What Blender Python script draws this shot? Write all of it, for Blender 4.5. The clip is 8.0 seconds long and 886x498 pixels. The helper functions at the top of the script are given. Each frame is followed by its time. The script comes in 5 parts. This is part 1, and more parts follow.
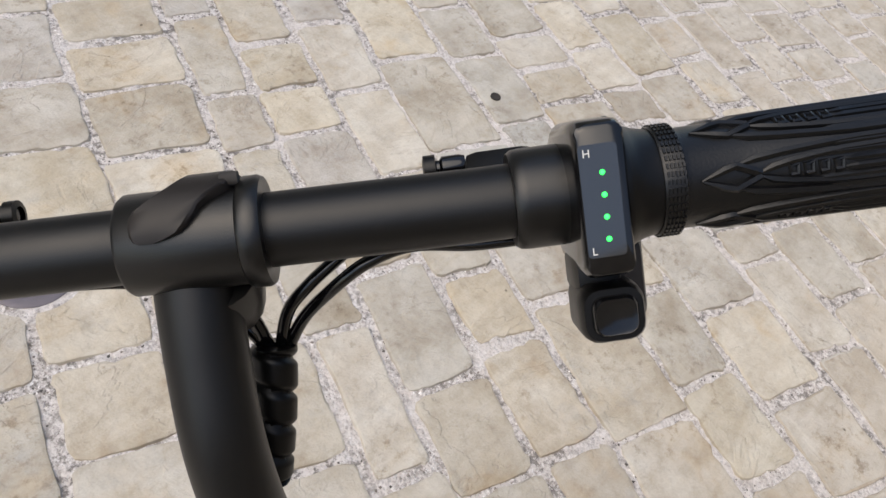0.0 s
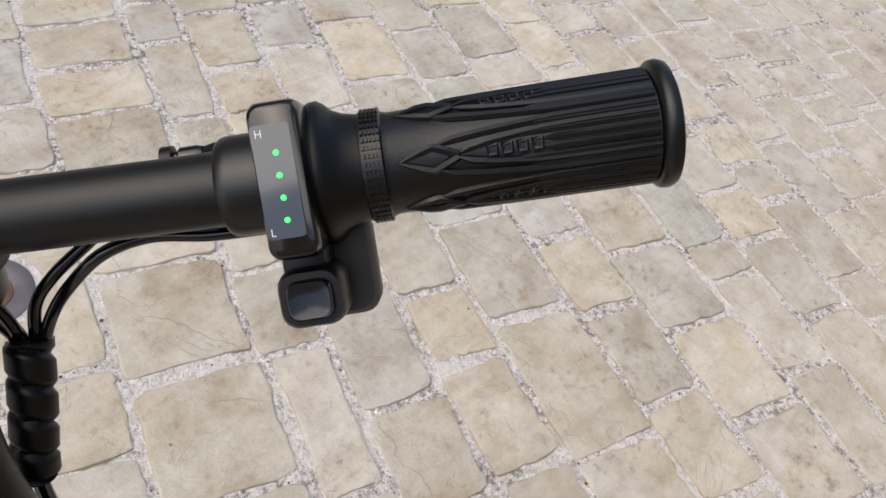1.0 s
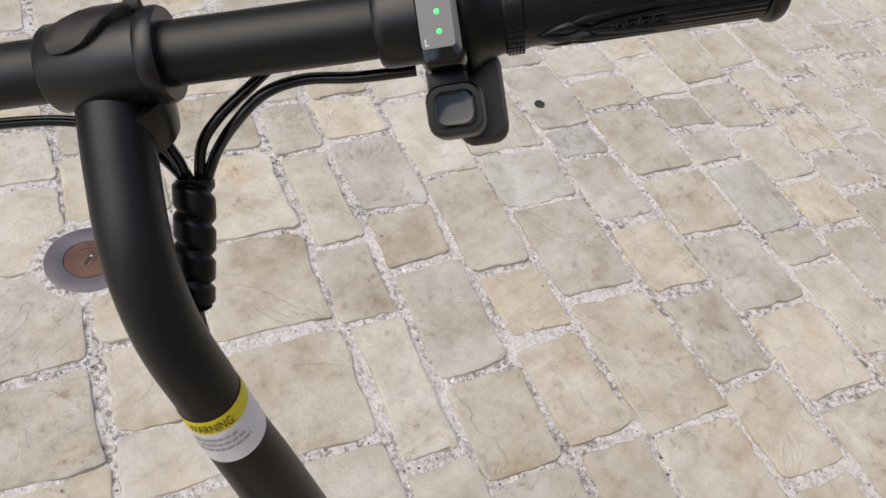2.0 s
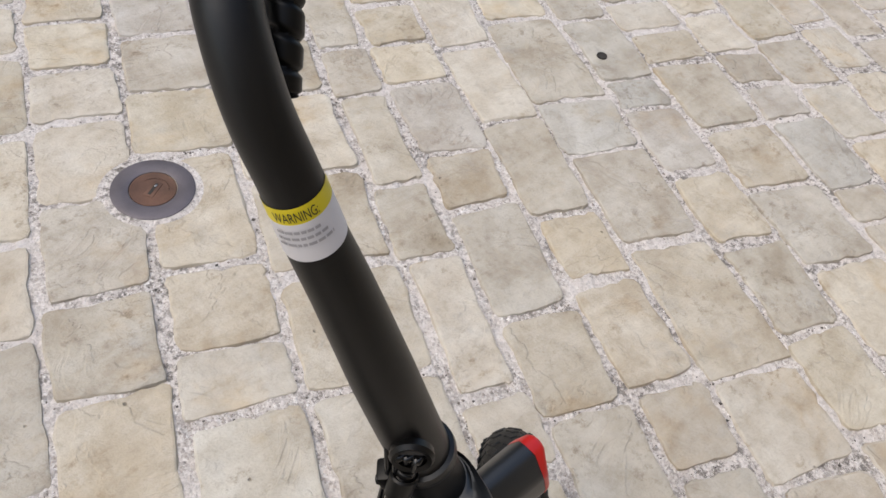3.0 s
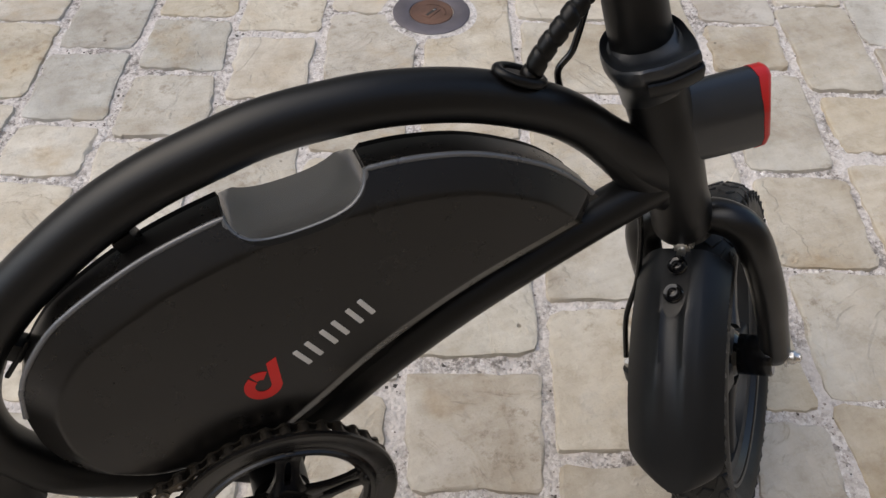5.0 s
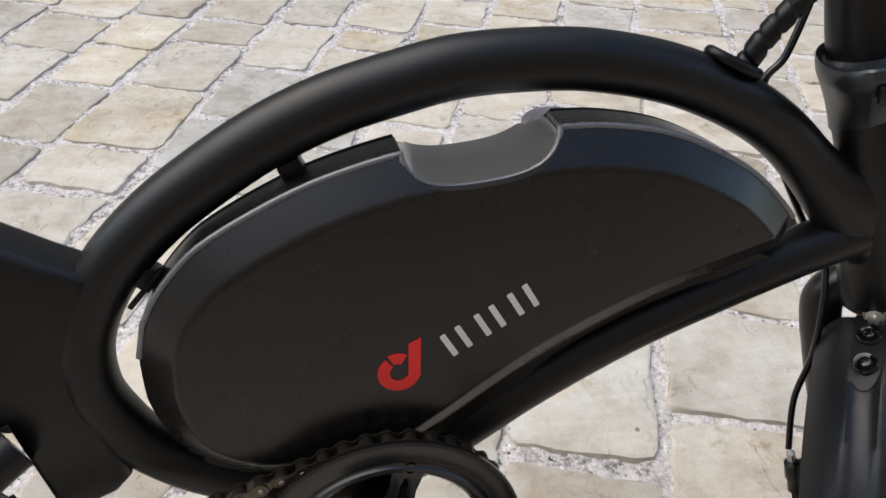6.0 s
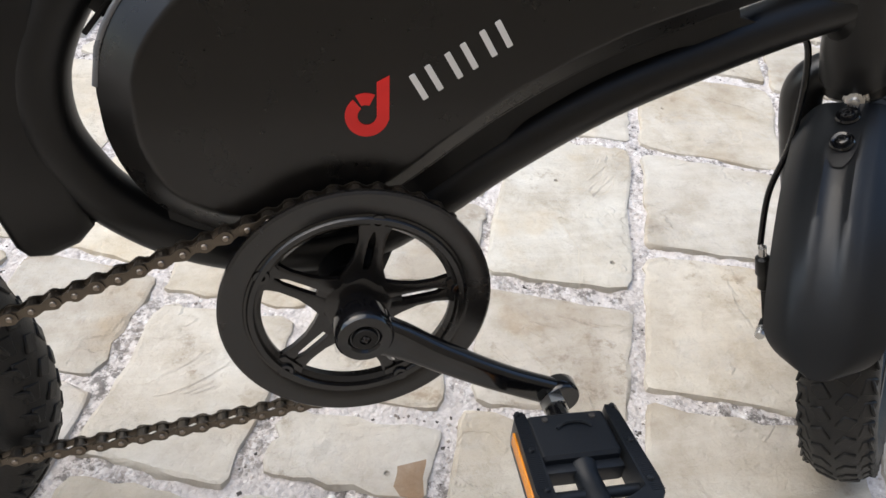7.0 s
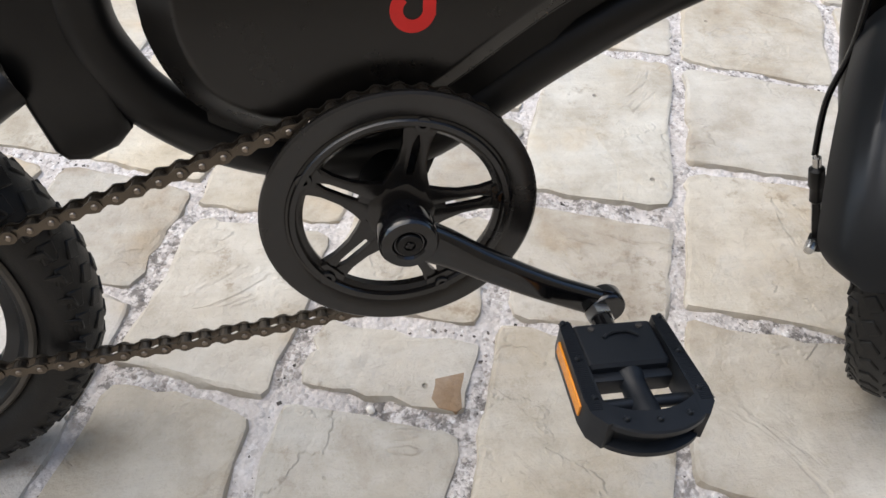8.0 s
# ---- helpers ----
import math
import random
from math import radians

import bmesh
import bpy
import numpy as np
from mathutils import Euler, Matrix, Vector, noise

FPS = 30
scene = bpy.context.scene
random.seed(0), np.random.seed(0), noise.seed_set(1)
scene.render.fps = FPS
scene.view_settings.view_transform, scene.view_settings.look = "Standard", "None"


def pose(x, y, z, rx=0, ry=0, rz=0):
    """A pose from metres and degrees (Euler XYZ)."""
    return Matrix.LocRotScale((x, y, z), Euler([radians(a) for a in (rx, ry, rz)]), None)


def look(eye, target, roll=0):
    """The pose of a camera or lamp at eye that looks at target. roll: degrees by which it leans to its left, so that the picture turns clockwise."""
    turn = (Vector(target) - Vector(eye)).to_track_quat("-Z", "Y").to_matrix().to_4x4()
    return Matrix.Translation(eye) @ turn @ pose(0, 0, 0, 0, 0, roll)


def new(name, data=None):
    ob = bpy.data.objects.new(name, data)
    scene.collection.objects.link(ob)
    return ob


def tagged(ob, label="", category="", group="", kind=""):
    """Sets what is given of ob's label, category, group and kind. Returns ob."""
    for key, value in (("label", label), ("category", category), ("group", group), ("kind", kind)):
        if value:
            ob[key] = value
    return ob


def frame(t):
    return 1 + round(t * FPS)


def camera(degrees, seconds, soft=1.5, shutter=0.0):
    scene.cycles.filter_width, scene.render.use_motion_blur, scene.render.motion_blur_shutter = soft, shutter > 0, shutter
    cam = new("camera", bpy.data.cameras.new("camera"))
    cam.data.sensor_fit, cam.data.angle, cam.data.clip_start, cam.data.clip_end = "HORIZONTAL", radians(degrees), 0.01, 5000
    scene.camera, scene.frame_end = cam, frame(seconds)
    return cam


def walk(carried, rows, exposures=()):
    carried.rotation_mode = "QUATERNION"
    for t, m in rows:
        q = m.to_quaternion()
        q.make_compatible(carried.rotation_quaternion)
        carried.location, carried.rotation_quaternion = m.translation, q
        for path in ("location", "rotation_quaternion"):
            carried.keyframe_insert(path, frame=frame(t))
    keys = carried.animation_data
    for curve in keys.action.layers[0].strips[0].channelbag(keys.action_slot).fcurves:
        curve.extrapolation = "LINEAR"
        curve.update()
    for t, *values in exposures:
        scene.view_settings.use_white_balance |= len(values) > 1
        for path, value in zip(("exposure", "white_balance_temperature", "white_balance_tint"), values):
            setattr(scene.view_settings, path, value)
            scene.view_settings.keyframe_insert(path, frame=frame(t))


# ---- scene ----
from collections import defaultdict

# ---------------------------------------------------------------- camera
cam = camera(58.4, 8.0)
ROWS = [
    (0.0, 0.1190, 0.0990, 1.0730, -65.26, -49.37, 22.00),
    (0.5, 0.1640, 0.0590, 1.0780, -63.75, -48.77, 20.70),
    (1.0, 0.1770, 0.0220, 1.0860, -62.55, -48.07, 19.30),
    (1.5, 0.1530, -0.0030, 1.0830, -60.05, -47.85, 17.40),
    (1.7, 0.1350, -0.0070, 1.0750, -57.97, -47.98, 16.20),
    (2.8, 0.0778, -0.0404, 1.0149, -51.66, -49.32, 12.84),
    (3.0, 0.0685, -0.0500, 0.9985, -50.79, -49.86, 12.70),
    (3.5, 0.0200, -0.0770, 0.9730, -51.00, -51.51, 12.70),
    (4.0, -0.0110, -0.1330, 0.9180, -48.76, -54.00, 12.30),
    (4.5, 0.0410, -0.2500, 0.8750, -34.89, -54.83, 5.80),
    (5.0, -0.0050, -0.2860, 0.7800, -21.22, -49.42, 1.20),
    (5.2, -0.0310, -0.2790, 0.7300, -18.07, -45.75, 1.40),
    (6.3, -0.0730, -0.3210, 0.6590, -13.57, -37.16, 4.40),
    (6.5, -0.0770, -0.3330, 0.6500, -13.91, -38.20, 4.90),
    (7.0, -0.0656, -0.3584, 0.5855, -15.79, -43.42, 6.13),
    (7.5, -0.0653, -0.3610, 0.5622, -16.09, -47.64, 6.22),
    (8.0, -0.0768, -0.3574, 0.5667, -14.08, -48.68, 5.17),
]
walk(cam, [(t, look((x, y, z), (x - math.sin(radians(yaw)) * math.cos(radians(pitch)), y + math.cos(radians(yaw)) * math.cos(radians(pitch)), z + math.sin(radians(pitch))), roll)) for t, x, y, z, yaw, pitch, roll in ROWS],
     [(0.0, 0.91, 7090, 9), (3.0, 0.91, 7090, 9), (4.5, 0.84, 7090, 9), (5.2, 0.74, 7090, 9), (6.3, 1.29, 6700, 7), (7.0, 1.42, 6700, 7), (8.0, 1.31, 6700, 7)])

# ---------------------------------------------------------------- light
world = bpy.data.worlds.new("sky")
scene.world = world
world.use_nodes = True
wn = world.node_tree.nodes
sky = wn.new("ShaderNodeTexSky")
sky.sky_type, sky.sun_disc = "NISHITA", False
sky.sun_elevation, sky.sun_rotation = radians(57), radians(-61)
sky.dust_density, sky.air_density = 1.6, 1.0
wn["Background"].inputs["Strength"].default_value = 0.15
world.node_tree.links.new(sky.outputs["Color"], wn["Background"].inputs["Color"])
sun = new("sun", bpy.data.lights.new("sun", "SUN"))
sun.data.energy, sun.data.angle, sun.data.color = 1.2, radians(75), (1.0, 0.94, 0.86)
sun.matrix_world = look((-1.7, 0.95, 3.0), (0, 0, 0))


# ---------------------------------------------------------------- materials
class Net:
    """A small wrapper to lay out a node material."""

    def __init__(self, name):
        self.mat = bpy.data.materials.new(name)
        self.mat.use_nodes = True
        self.tree = self.mat.node_tree
        self.bsdf = self.tree.nodes["Principled BSDF"]

    def node(self, kind, **values):
        n = self.tree.nodes.new(kind)
        for key, v in values.items():
            n.inputs[key.replace("_", " ")].default_value = v
        return n

    def link(self, a, b):
        self.tree.links.new(a, b)

    def coords(self, scale=1.0):
        c = self.node("ShaderNodeTexCoord")
        return c.outputs["Object"]

    def place(self):
        return self.node("ShaderNodeNewGeometry").outputs["Position"]

    def noise(self, at, scale, detail=3.0, rough=0.5):
        n = self.node("ShaderNodeTexNoise", Scale=scale, Detail=detail, Roughness=rough)
        self.link(at, n.inputs["Vector"])
        return n.outputs["Fac"]

    def ramp(self, fac, stops):
        n = self.node("ShaderNodeValToRGB")
        e = n.color_ramp.elements
        while len(e) < len(stops):
            e.new(0.5)
        for el, (p, c) in zip(e, stops):
            el.position = p
            el.color = (*c, 1) if len(c) == 3 else c
        self.link(fac, n.inputs["Fac"])
        return n.outputs["Color"]

    def mix(self, fac, a, b, how="MIX"):
        n = self.node("ShaderNodeMix")
        n.data_type, n.blend_type = "RGBA", how
        for sock, v in ((n.inputs["Factor"], fac), (n.inputs["A"], a), (n.inputs["B"], b)):
            if hasattr(v, "is_output"):
                self.link(v, sock)
            else:
                sock.default_value = (*v, 1) if isinstance(v, tuple) else v
        return [o for o in n.outputs if o.type == "RGBA"][0]

    def maths(self, how, a, b=0.0):
        n = self.node("ShaderNodeMath")
        n.operation = how
        for sock, v in zip(n.inputs, (a, b)):
            if hasattr(v, "is_output"):
                self.link(v, sock)
            else:
                sock.default_value = v
        return n.outputs["Value"]

    def bump(self, height, dist, strength=0.5, normal=None):
        n = self.node("ShaderNodeBump", Distance=dist, Strength=strength)
        self.link(height, n.inputs["Height"])
        if normal:
            self.link(normal, n.inputs["Normal"])
        return n.outputs["Normal"]

    def out(self, colour=None, rough=None, normal=None, metal=None):
        for key, v in (("Base Color", colour), ("Roughness", rough), ("Normal", normal), ("Metallic", metal)):
            if v is None:
                continue
            if hasattr(v, "is_output"):
                self.link(v, self.bsdf.inputs[key])
            else:
                self.bsdf.inputs[key].default_value = (*v, 1) if isinstance(v, tuple) else v
        return self.mat


def surface(name, colour, rough=0.5, metal=0.0, grain=900.0, depth=0.0, vary=0.15, wear=0.08, shine=0.5):
    """A plain solid surface with slight unevenness of colour, gloss and relief."""
    n = Net(name)
    at = n.coords()
    big = n.noise(at, 14.0, 4.0)
    low = tuple(c * (1 - vary) for c in colour)
    high = tuple(min(1.0, c * (1 + vary)) for c in colour)
    col = n.ramp(big, [(0.3, low), (0.7, high)])
    fine = n.noise(at, grain, 2.0)
    r = n.ramp(n.noise(at, 35.0, 5.0, 0.65), [(0.3, (max(0.02, rough - wear),) * 3), (0.75, (min(1.0, rough + wear),) * 3)])
    normal = n.bump(fine, depth, 0.6) if depth else None
    n.bsdf.inputs["Specular IOR Level"].default_value = shine
    return n.out(col, r, normal, metal)


def stone_material(name, by_island):
    """Pale worn limestone: mottled cream, faint veins, pits and chipped hollows."""
    n = Net(name)
    at = n.place()
    if by_island:
        rnd = n.node("ShaderNodeNewGeometry").outputs["Random Per Island"]
        base = n.ramp(rnd, [(0.0, (0.53, 0.46, 0.37)), (0.3, (0.58, 0.51, 0.42)), (0.55, (0.52, 0.46, 0.38)), (0.8, (0.60, 0.53, 0.44)), (1.0, (0.50, 0.47, 0.42))])
        seed = rnd
    else:
        info = n.node("ShaderNodeObjectInfo")
        base, seed = info.outputs["Color"], info.outputs["Random"]
    shift = n.node("ShaderNodeCombineXYZ")
    n.link(n.maths("MULTIPLY", seed, 37.0), shift.inputs["Z"])
    add = n.node("ShaderNodeVectorMath")
    add.operation = "ADD"
    n.link(at, add.inputs[0])
    n.link(shift.outputs["Vector"], add.inputs[1])
    own = add.outputs["Vector"]
    cloud = n.noise(own, 11.0, 5.0, 0.6)
    col = n.mix(n.ramp(cloud, [(0.34, (0, 0, 0)), (0.68, (1, 1, 1))]), n.mix(0.9, base, (0.88, 0.85, 0.82), "MULTIPLY"), n.mix(0.22, base, (1.0, 0.98, 0.94), "MIX"))
    ochre = n.ramp(n.noise(own, 6.0, 4.0, 0.7), [(0.56, (0, 0, 0)), (0.74, (0.6, 0.6, 0.6))])
    col = n.mix(ochre, col, n.mix(1.0, base, (0.95, 0.78, 0.55), "MULTIPLY"))
    grey = n.ramp(n.noise(own, 9.0, 6.0, 0.7), [(0.58, (0, 0, 0)), (0.76, (0.55, 0.55, 0.55))])
    col = n.mix(grey, col, (0.43, 0.41, 0.39))
    speck = n.ramp(n.noise(own, 260.0, 2.0, 0.6), [(0.28, (0.5, 0.45, 0.40)), (0.42, (1, 1, 1))])
    col = n.mix(0.12, col, speck, "MULTIPLY")
    # faint streaks along the bedding of each stone
    turn = n.node("ShaderNodeMapping")
    n.link(own, turn.inputs["Vector"])
    turn.inputs["Scale"].default_value = (5.0, 34.0, 1.0)
    turn.inputs["Rotation"].default_value = (0, 0, 0.7)
    streak = n.node("ShaderNodeTexNoise", Scale=1.0, Detail=6.0, Roughness=0.65, Distortion=0.8)
    n.link(turn.outputs["Vector"], streak.inputs["Vector"])
    col = n.mix(n.ramp(streak.outputs["Fac"], [(0.42, (0, 0, 0)), (0.70, (0.5, 0.5, 0.5))]), col, n.mix(1.0, col, (0.80, 0.76, 0.70), "MULTIPLY"))
    # small worn and soiled patches
    soil = n.ramp(n.noise(own, 48.0, 8.0, 0.72), [(0.53, (0, 0, 0)), (0.65, (0.75, 0.75, 0.75))])
    soil_at = n.ramp(n.noise(own, 6.5, 3.0, 0.6), [(0.46, (0, 0, 0)), (0.62, (1, 1, 1))])
    col = n.mix(n.mix(1.0, soil, soil_at, "MULTIPLY"), col, n.mix(1.0, col, (0.52, 0.46, 0.40), "MULTIPLY"))
    # faint veins
    wave = n.node("ShaderNodeTexNoise", Scale=7.0, Detail=7.0, Roughness=0.62, Distortion=1.2)
    n.link(own, wave.inputs["Vector"])
    vein = n.ramp(n.maths("ABSOLUTE", n.maths("SUBTRACT", wave.outputs["Fac"], 0.5)), [(0.0, (1, 1, 1)), (0.007, (0, 0, 0))])
    patchy = n.ramp(n.noise(own, 4.0, 2.0), [(0.56, (0, 0, 0)), (0.68, (1, 1, 1))])
    crack = n.mix(1.0, vein, patchy, "MULTIPLY")
    col = n.mix(n.maths("MULTIPLY", crack, 0.10), col, (0.28, 0.23, 0.18))
    # pits
    vor = n.node("ShaderNodeTexVoronoi", Scale=42.0)
    n.link(own, vor.inputs["Vector"])
    pit = n.ramp(vor.outputs["Distance"], [(0.07, (1, 1, 1)), (0.13, (0, 0, 0))])
    pick = n.ramp(n.noise(own, 19.0, 1.0), [(0.66, (0, 0, 0)), (0.69, (1, 1, 1))])
    pit = n.mix(1.0, pit, pick, "MULTIPLY")
    col = n.mix(n.maths("MULTIPLY", pit, 0.7), col, (0.16, 0.13, 0.10))
    mottle = n.ramp(n.noise(own, 21.0, 9.0, 0.72), [(0.30, (0.80, 0.765, 0.72)), (0.5, (1, 1, 1)), (0.72, (1.10, 1.09, 1.075))])
    col = n.mix(1.0, col, mottle, "MULTIPLY")
    # flaked bedding planes: flat steps with crisp, wandering edges
    plane = n.node("ShaderNodeTexNoise", Scale=5.5, Detail=5.0, Roughness=0.58, Distortion=0.9)
    n.link(own, plane.inputs["Vector"])
    steps = n.ramp(plane.outputs["Fac"], [(0.34, (0, 0, 0)), (0.365, (0.33,) * 3), (0.545, (0.36,) * 3), (0.560, (0.68,) * 3), (0.66, (0.7,) * 3), (0.68, (1, 1, 1))])
    lip = n.ramp(n.maths("ABSOLUTE", n.maths("SUBTRACT", plane.outputs["Fac"], 0.553)), [(0.0, (1, 1, 1)), (0.022, (0, 0, 0))])
    some = n.ramp(n.noise(own, 3.5, 2.0), [(0.46, (0, 0, 0)), (0.56, (1, 1, 1))])
    col = n.mix(n.maths("MULTIPLY", n.mix(1.0, lip, some, "MULTIPLY"), 0.20), col, n.mix(1.0, col, (0.55, 0.48, 0.40), "MULTIPLY"))
    relief = n.maths("ADD", n.maths("MULTIPLY", n.noise(own, 24.0, 7.0, 0.60), 0.75), n.maths("MULTIPLY", n.noise(own, 7.0, 3.0), 0.9))
    relief = n.maths("ADD", relief, n.maths("MULTIPLY", steps, 0.42))
    relief = n.maths("ADD", relief, n.maths("MULTIPLY", streak.outputs["Fac"], 0.22))
    relief = n.maths("ADD", relief, n.maths("MULTIPLY", n.noise(own, 140.0, 6.0, 0.7), 0.20))
    relief = n.maths("SUBTRACT", relief, n.maths("MULTIPLY", n.maths("ADD", pit, n.maths("MULTIPLY", crack, 0.12)), 0.35))
    normal = n.bump(relief, 0.0085, 0.85)
    rough = n.ramp(cloud, [(0.3, (0.62,) * 3), (0.7, (0.85,) * 3)])
    col = n.mix(1.0, col, (0.828, 0.852, 0.872), "MULTIPLY")
    return n.out(col, rough, normal)


def mortar_material():
    """Old lime mortar: whitish cement full of crushed stone, with soiled dark stretches."""
    n = Net("mortar")
    at = n.place()
    coarse = n.node("ShaderNodeTexVoronoi", Scale=190.0)
    fine = n.node("ShaderNodeTexVoronoi", Scale=420.0)
    for cell in (coarse, fine):
        n.link(at, cell.inputs["Vector"])
    stops = [(0.10, (0.10, 0.088, 0.08)), (0.24, (0.30, 0.265, 0.24)), (0.42, (0.52, 0.475, 0.445)), (0.70, (0.66, 0.625, 0.60)), (0.9, (0.76, 0.745, 0.735))]
    chips, sand = n.ramp(coarse.outputs["Color"], stops), n.ramp(fine.outputs["Color"], stops)
    lime = n.ramp(n.noise(at, 38.0, 6.0, 0.65), [(0.32, (0.53, 0.485, 0.455)), (0.68, (0.70, 0.665, 0.645))])
    gritty = n.ramp(n.noise(at, 11.0, 4.0, 0.65), [(0.40, (0.15, 0.15, 0.15)), (0.58, (0.95, 0.95, 0.95))])
    col = n.mix(gritty, lime, n.mix(0.45, chips, sand))
    dirt = n.ramp(n.noise(at, 75.0, 8.0, 0.75), [(0.49, (0, 0, 0)), (0.57, (0.85, 0.85, 0.85))])
    places = n.ramp(n.noise(at, 4.5, 3.0, 0.6), [(0.44, (0.08, 0.08, 0.08)), (0.58, (1, 1, 1))])
    col = n.mix(n.mix(1.0, dirt, places, "MULTIPLY"), col, (0.12, 0.106, 0.095))
    h = n.maths("ADD", n.maths("MULTIPLY", n.noise(at, 130.0, 6.0, 0.7), 0.8), n.noise(at, 34.0, 6.0, 0.7))
    h = n.maths("ADD", h, n.maths("MULTIPLY", coarse.outputs["Distance"], -0.5))
    return n.out(col, 0.9, n.bump(h, 0.005, 0.8))


MATT = surface("matt_black_paint", (0.0022, 0.0022, 0.0024), 0.40, grain=2400.0, depth=0.00008, wear=0.03, shine=0.36)
FORKPAINT = surface("satin_black_paint", (0.0030, 0.0029, 0.0029), 0.33, grain=2400.0, depth=0.00008, wear=0.05, shine=0.42)
PLASTIC = surface("black_plastic", (0.0022, 0.0021, 0.0021), 0.38, grain=3000.0, depth=0.00006, wear=0.05, shine=0.26)
COVER = surface("battery_cover_plastic", (0.0054, 0.0047, 0.0042), 0.28, grain=4000.0, depth=0.00003, wear=0.012, shine=0.40)
GUARDMAT = surface("fender_plastic", (0.0080, 0.0098, 0.0125), 0.38, grain=2500.0, depth=0.00005, wear=0.04, shine=0.70)
RINGPAINT = surface("chainring_paint", (0.010, 0.0088, 0.0078), 0.27, grain=2400.0, depth=0.0001, wear=0.08, shine=0.55)
RINGBLACK = surface("ring_black", (0.0075, 0.0066, 0.0060), 0.24, grain=2400.0, depth=0.00006, wear=0.06, shine=0.5)
GLOSSY = surface("gloss_black", (0.003, 0.003, 0.0035), 0.13, wear=0.04)
RUBBER = surface("tyre_rubber", (0.0065, 0.0064, 0.0064), 0.52, grain=700.0, depth=0.0003, vary=0.3, shine=0.32)
GRIPRUB = surface("grip_rubber", (0.0030, 0.0030, 0.0033), 0.34, grain=1100.0, depth=0.00012, shine=0.36)
PEDALMAT = surface("pedal_plastic", (0.0062, 0.0078, 0.0105), 0.44, grain=1800.0, depth=0.0001, shine=0.27)
STEEL = surface("zinc_steel", (0.55, 0.54, 0.52), 0.3, 1.0, wear=0.12)
CHAINMAT = surface("chain_steel", (0.105, 0.088, 0.07), 0.4, 0.9, vary=0.35, wear=0.15)
PINMAT = surface("chain_pin_steel", (0.22, 0.185, 0.15), 0.3, 0.9, wear=0.1)
RIMMAT = surface("rim_alloy_black", (0.025, 0.027, 0.03), 0.4, 0.4)
LIPMAT = surface("rim_edge", (0.08, 0.074, 0.066), 0.5, 0.3)
RED = surface("red_paint", (0.50, 0.012, 0.010), 0.35)
REDPRINT = surface("red_print", (0.60, 0.012, 0.010), 0.5)
WHITEPRINT = surface("white_print", (0.60, 0.58, 0.55), 0.5)
YELLOW = surface("yellow_label", (0.58, 0.47, 0.015), 0.4)
PAPER = surface("white_label", (0.56, 0.545, 0.56), 0.35)
INK = surface("label_ink", (0.012, 0.012, 0.010), 0.6)
GREYINK = surface("label_grey_ink", (0.30, 0.29, 0.30), 0.6)
ORANGE = surface("orange_reflector", (0.60, 0.22, 0.02), 0.2, grain=1500.0, depth=0.0006)
GREYLENS = surface("display_window", (0.020, 0.021, 0.022), 0.06, wear=0.02, shine=1.0)
CLAMPMAT = surface("brown_black_plastic", (0.016, 0.0135, 0.0125), 0.45, grain=3000.0, depth=0.00006, shine=0.25)
GRAIN = Net("joint_gravel")
GRAIN.out(GRAIN.ramp(GRAIN.node("ShaderNodeNewGeometry").outputs["Random Per Island"], [(0.0, (0.04, 0.035, 0.03)), (0.2, (0.09, 0.078, 0.07)), (0.36, (0.24, 0.205, 0.18)), (0.5, (0.48, 0.44, 0.405)), (0.75, (0.66, 0.63, 0.60)), (1.0, (0.80, 0.78, 0.765))]), 0.75)
RUST = surface("rusted_iron", (0.12, 0.064, 0.045), 0.75, 0.2, grain=160.0, depth=0.001, vary=0.45)
IRON = surface("worn_cast_iron", (0.12, 0.108, 0.122), 0.5, 0.35, grain=220.0, depth=0.0006, vary=0.25)
DARK = surface("dark_hollow", (0.03, 0.027, 0.025), 0.9)
PEBBLE = surface("white_pebble", (0.70, 0.67, 0.62), 0.6, grain=200.0, depth=0.001)
STONE = stone_material("paving_stone", False)
STONEFAR = stone_material("paving_stone_far", True)
MORTAR = mortar_material()
led = Net("green_led")
led.bsdf.inputs["Base Color"].default_value = (0.02, 0.5, 0.15, 1)
led.bsdf.inputs["Emission Color"].default_value = (0.0, 1.0, 0.07, 1)
led.bsdf.inputs["Emission Strength"].default_value = 2.2
LED = led.mat


# ---------------------------------------------------------------- mesh helpers
def part(name, bm, mat, parent, label=""):
    me = bpy.data.meshes.new(name)
    bmesh.ops.recalc_face_normals(bm, faces=bm.faces)
    bm.to_mesh(me)
    bm.free()
    for p in me.polygons:
        p.use_smooth = True
    me.materials.append(mat)
    ob = new(name, me)
    ob.parent = parent
    if label:
        ob["label"] = label
    me.set_sharp_from_angle(angle=radians(38))
    return ob


def flat_tops(ob):
    """Many-sided faces stay plane."""
    for p in ob.data.polygons:
        if p.loop_total > 4:
            p.use_smooth = False
    return ob


def spline(pts, n=8, closed=False):
    """Catmull-Rom through the points."""
    P = [Vector(p) for p in pts]
    m, out = len(P), []
    for i in range(m if closed else m - 1):
        if closed:
            a, b, c, d = P[i - 1], P[i], P[(i + 1) % m], P[(i + 2) % m]
        else:
            a, b, c, d = P[max(i - 1, 0)], P[i], P[i + 1], P[min(i + 2, m - 1)]
        for k in range(n):
            t = k / n
            out.append(0.5 * ((2 * b) + (c - a) * t + (2 * a - 5 * b + 4 * c - d) * t * t + (3 * b - a - 3 * c + d) * t ** 3))
    if not closed:
        out.append(P[-1])
    return out


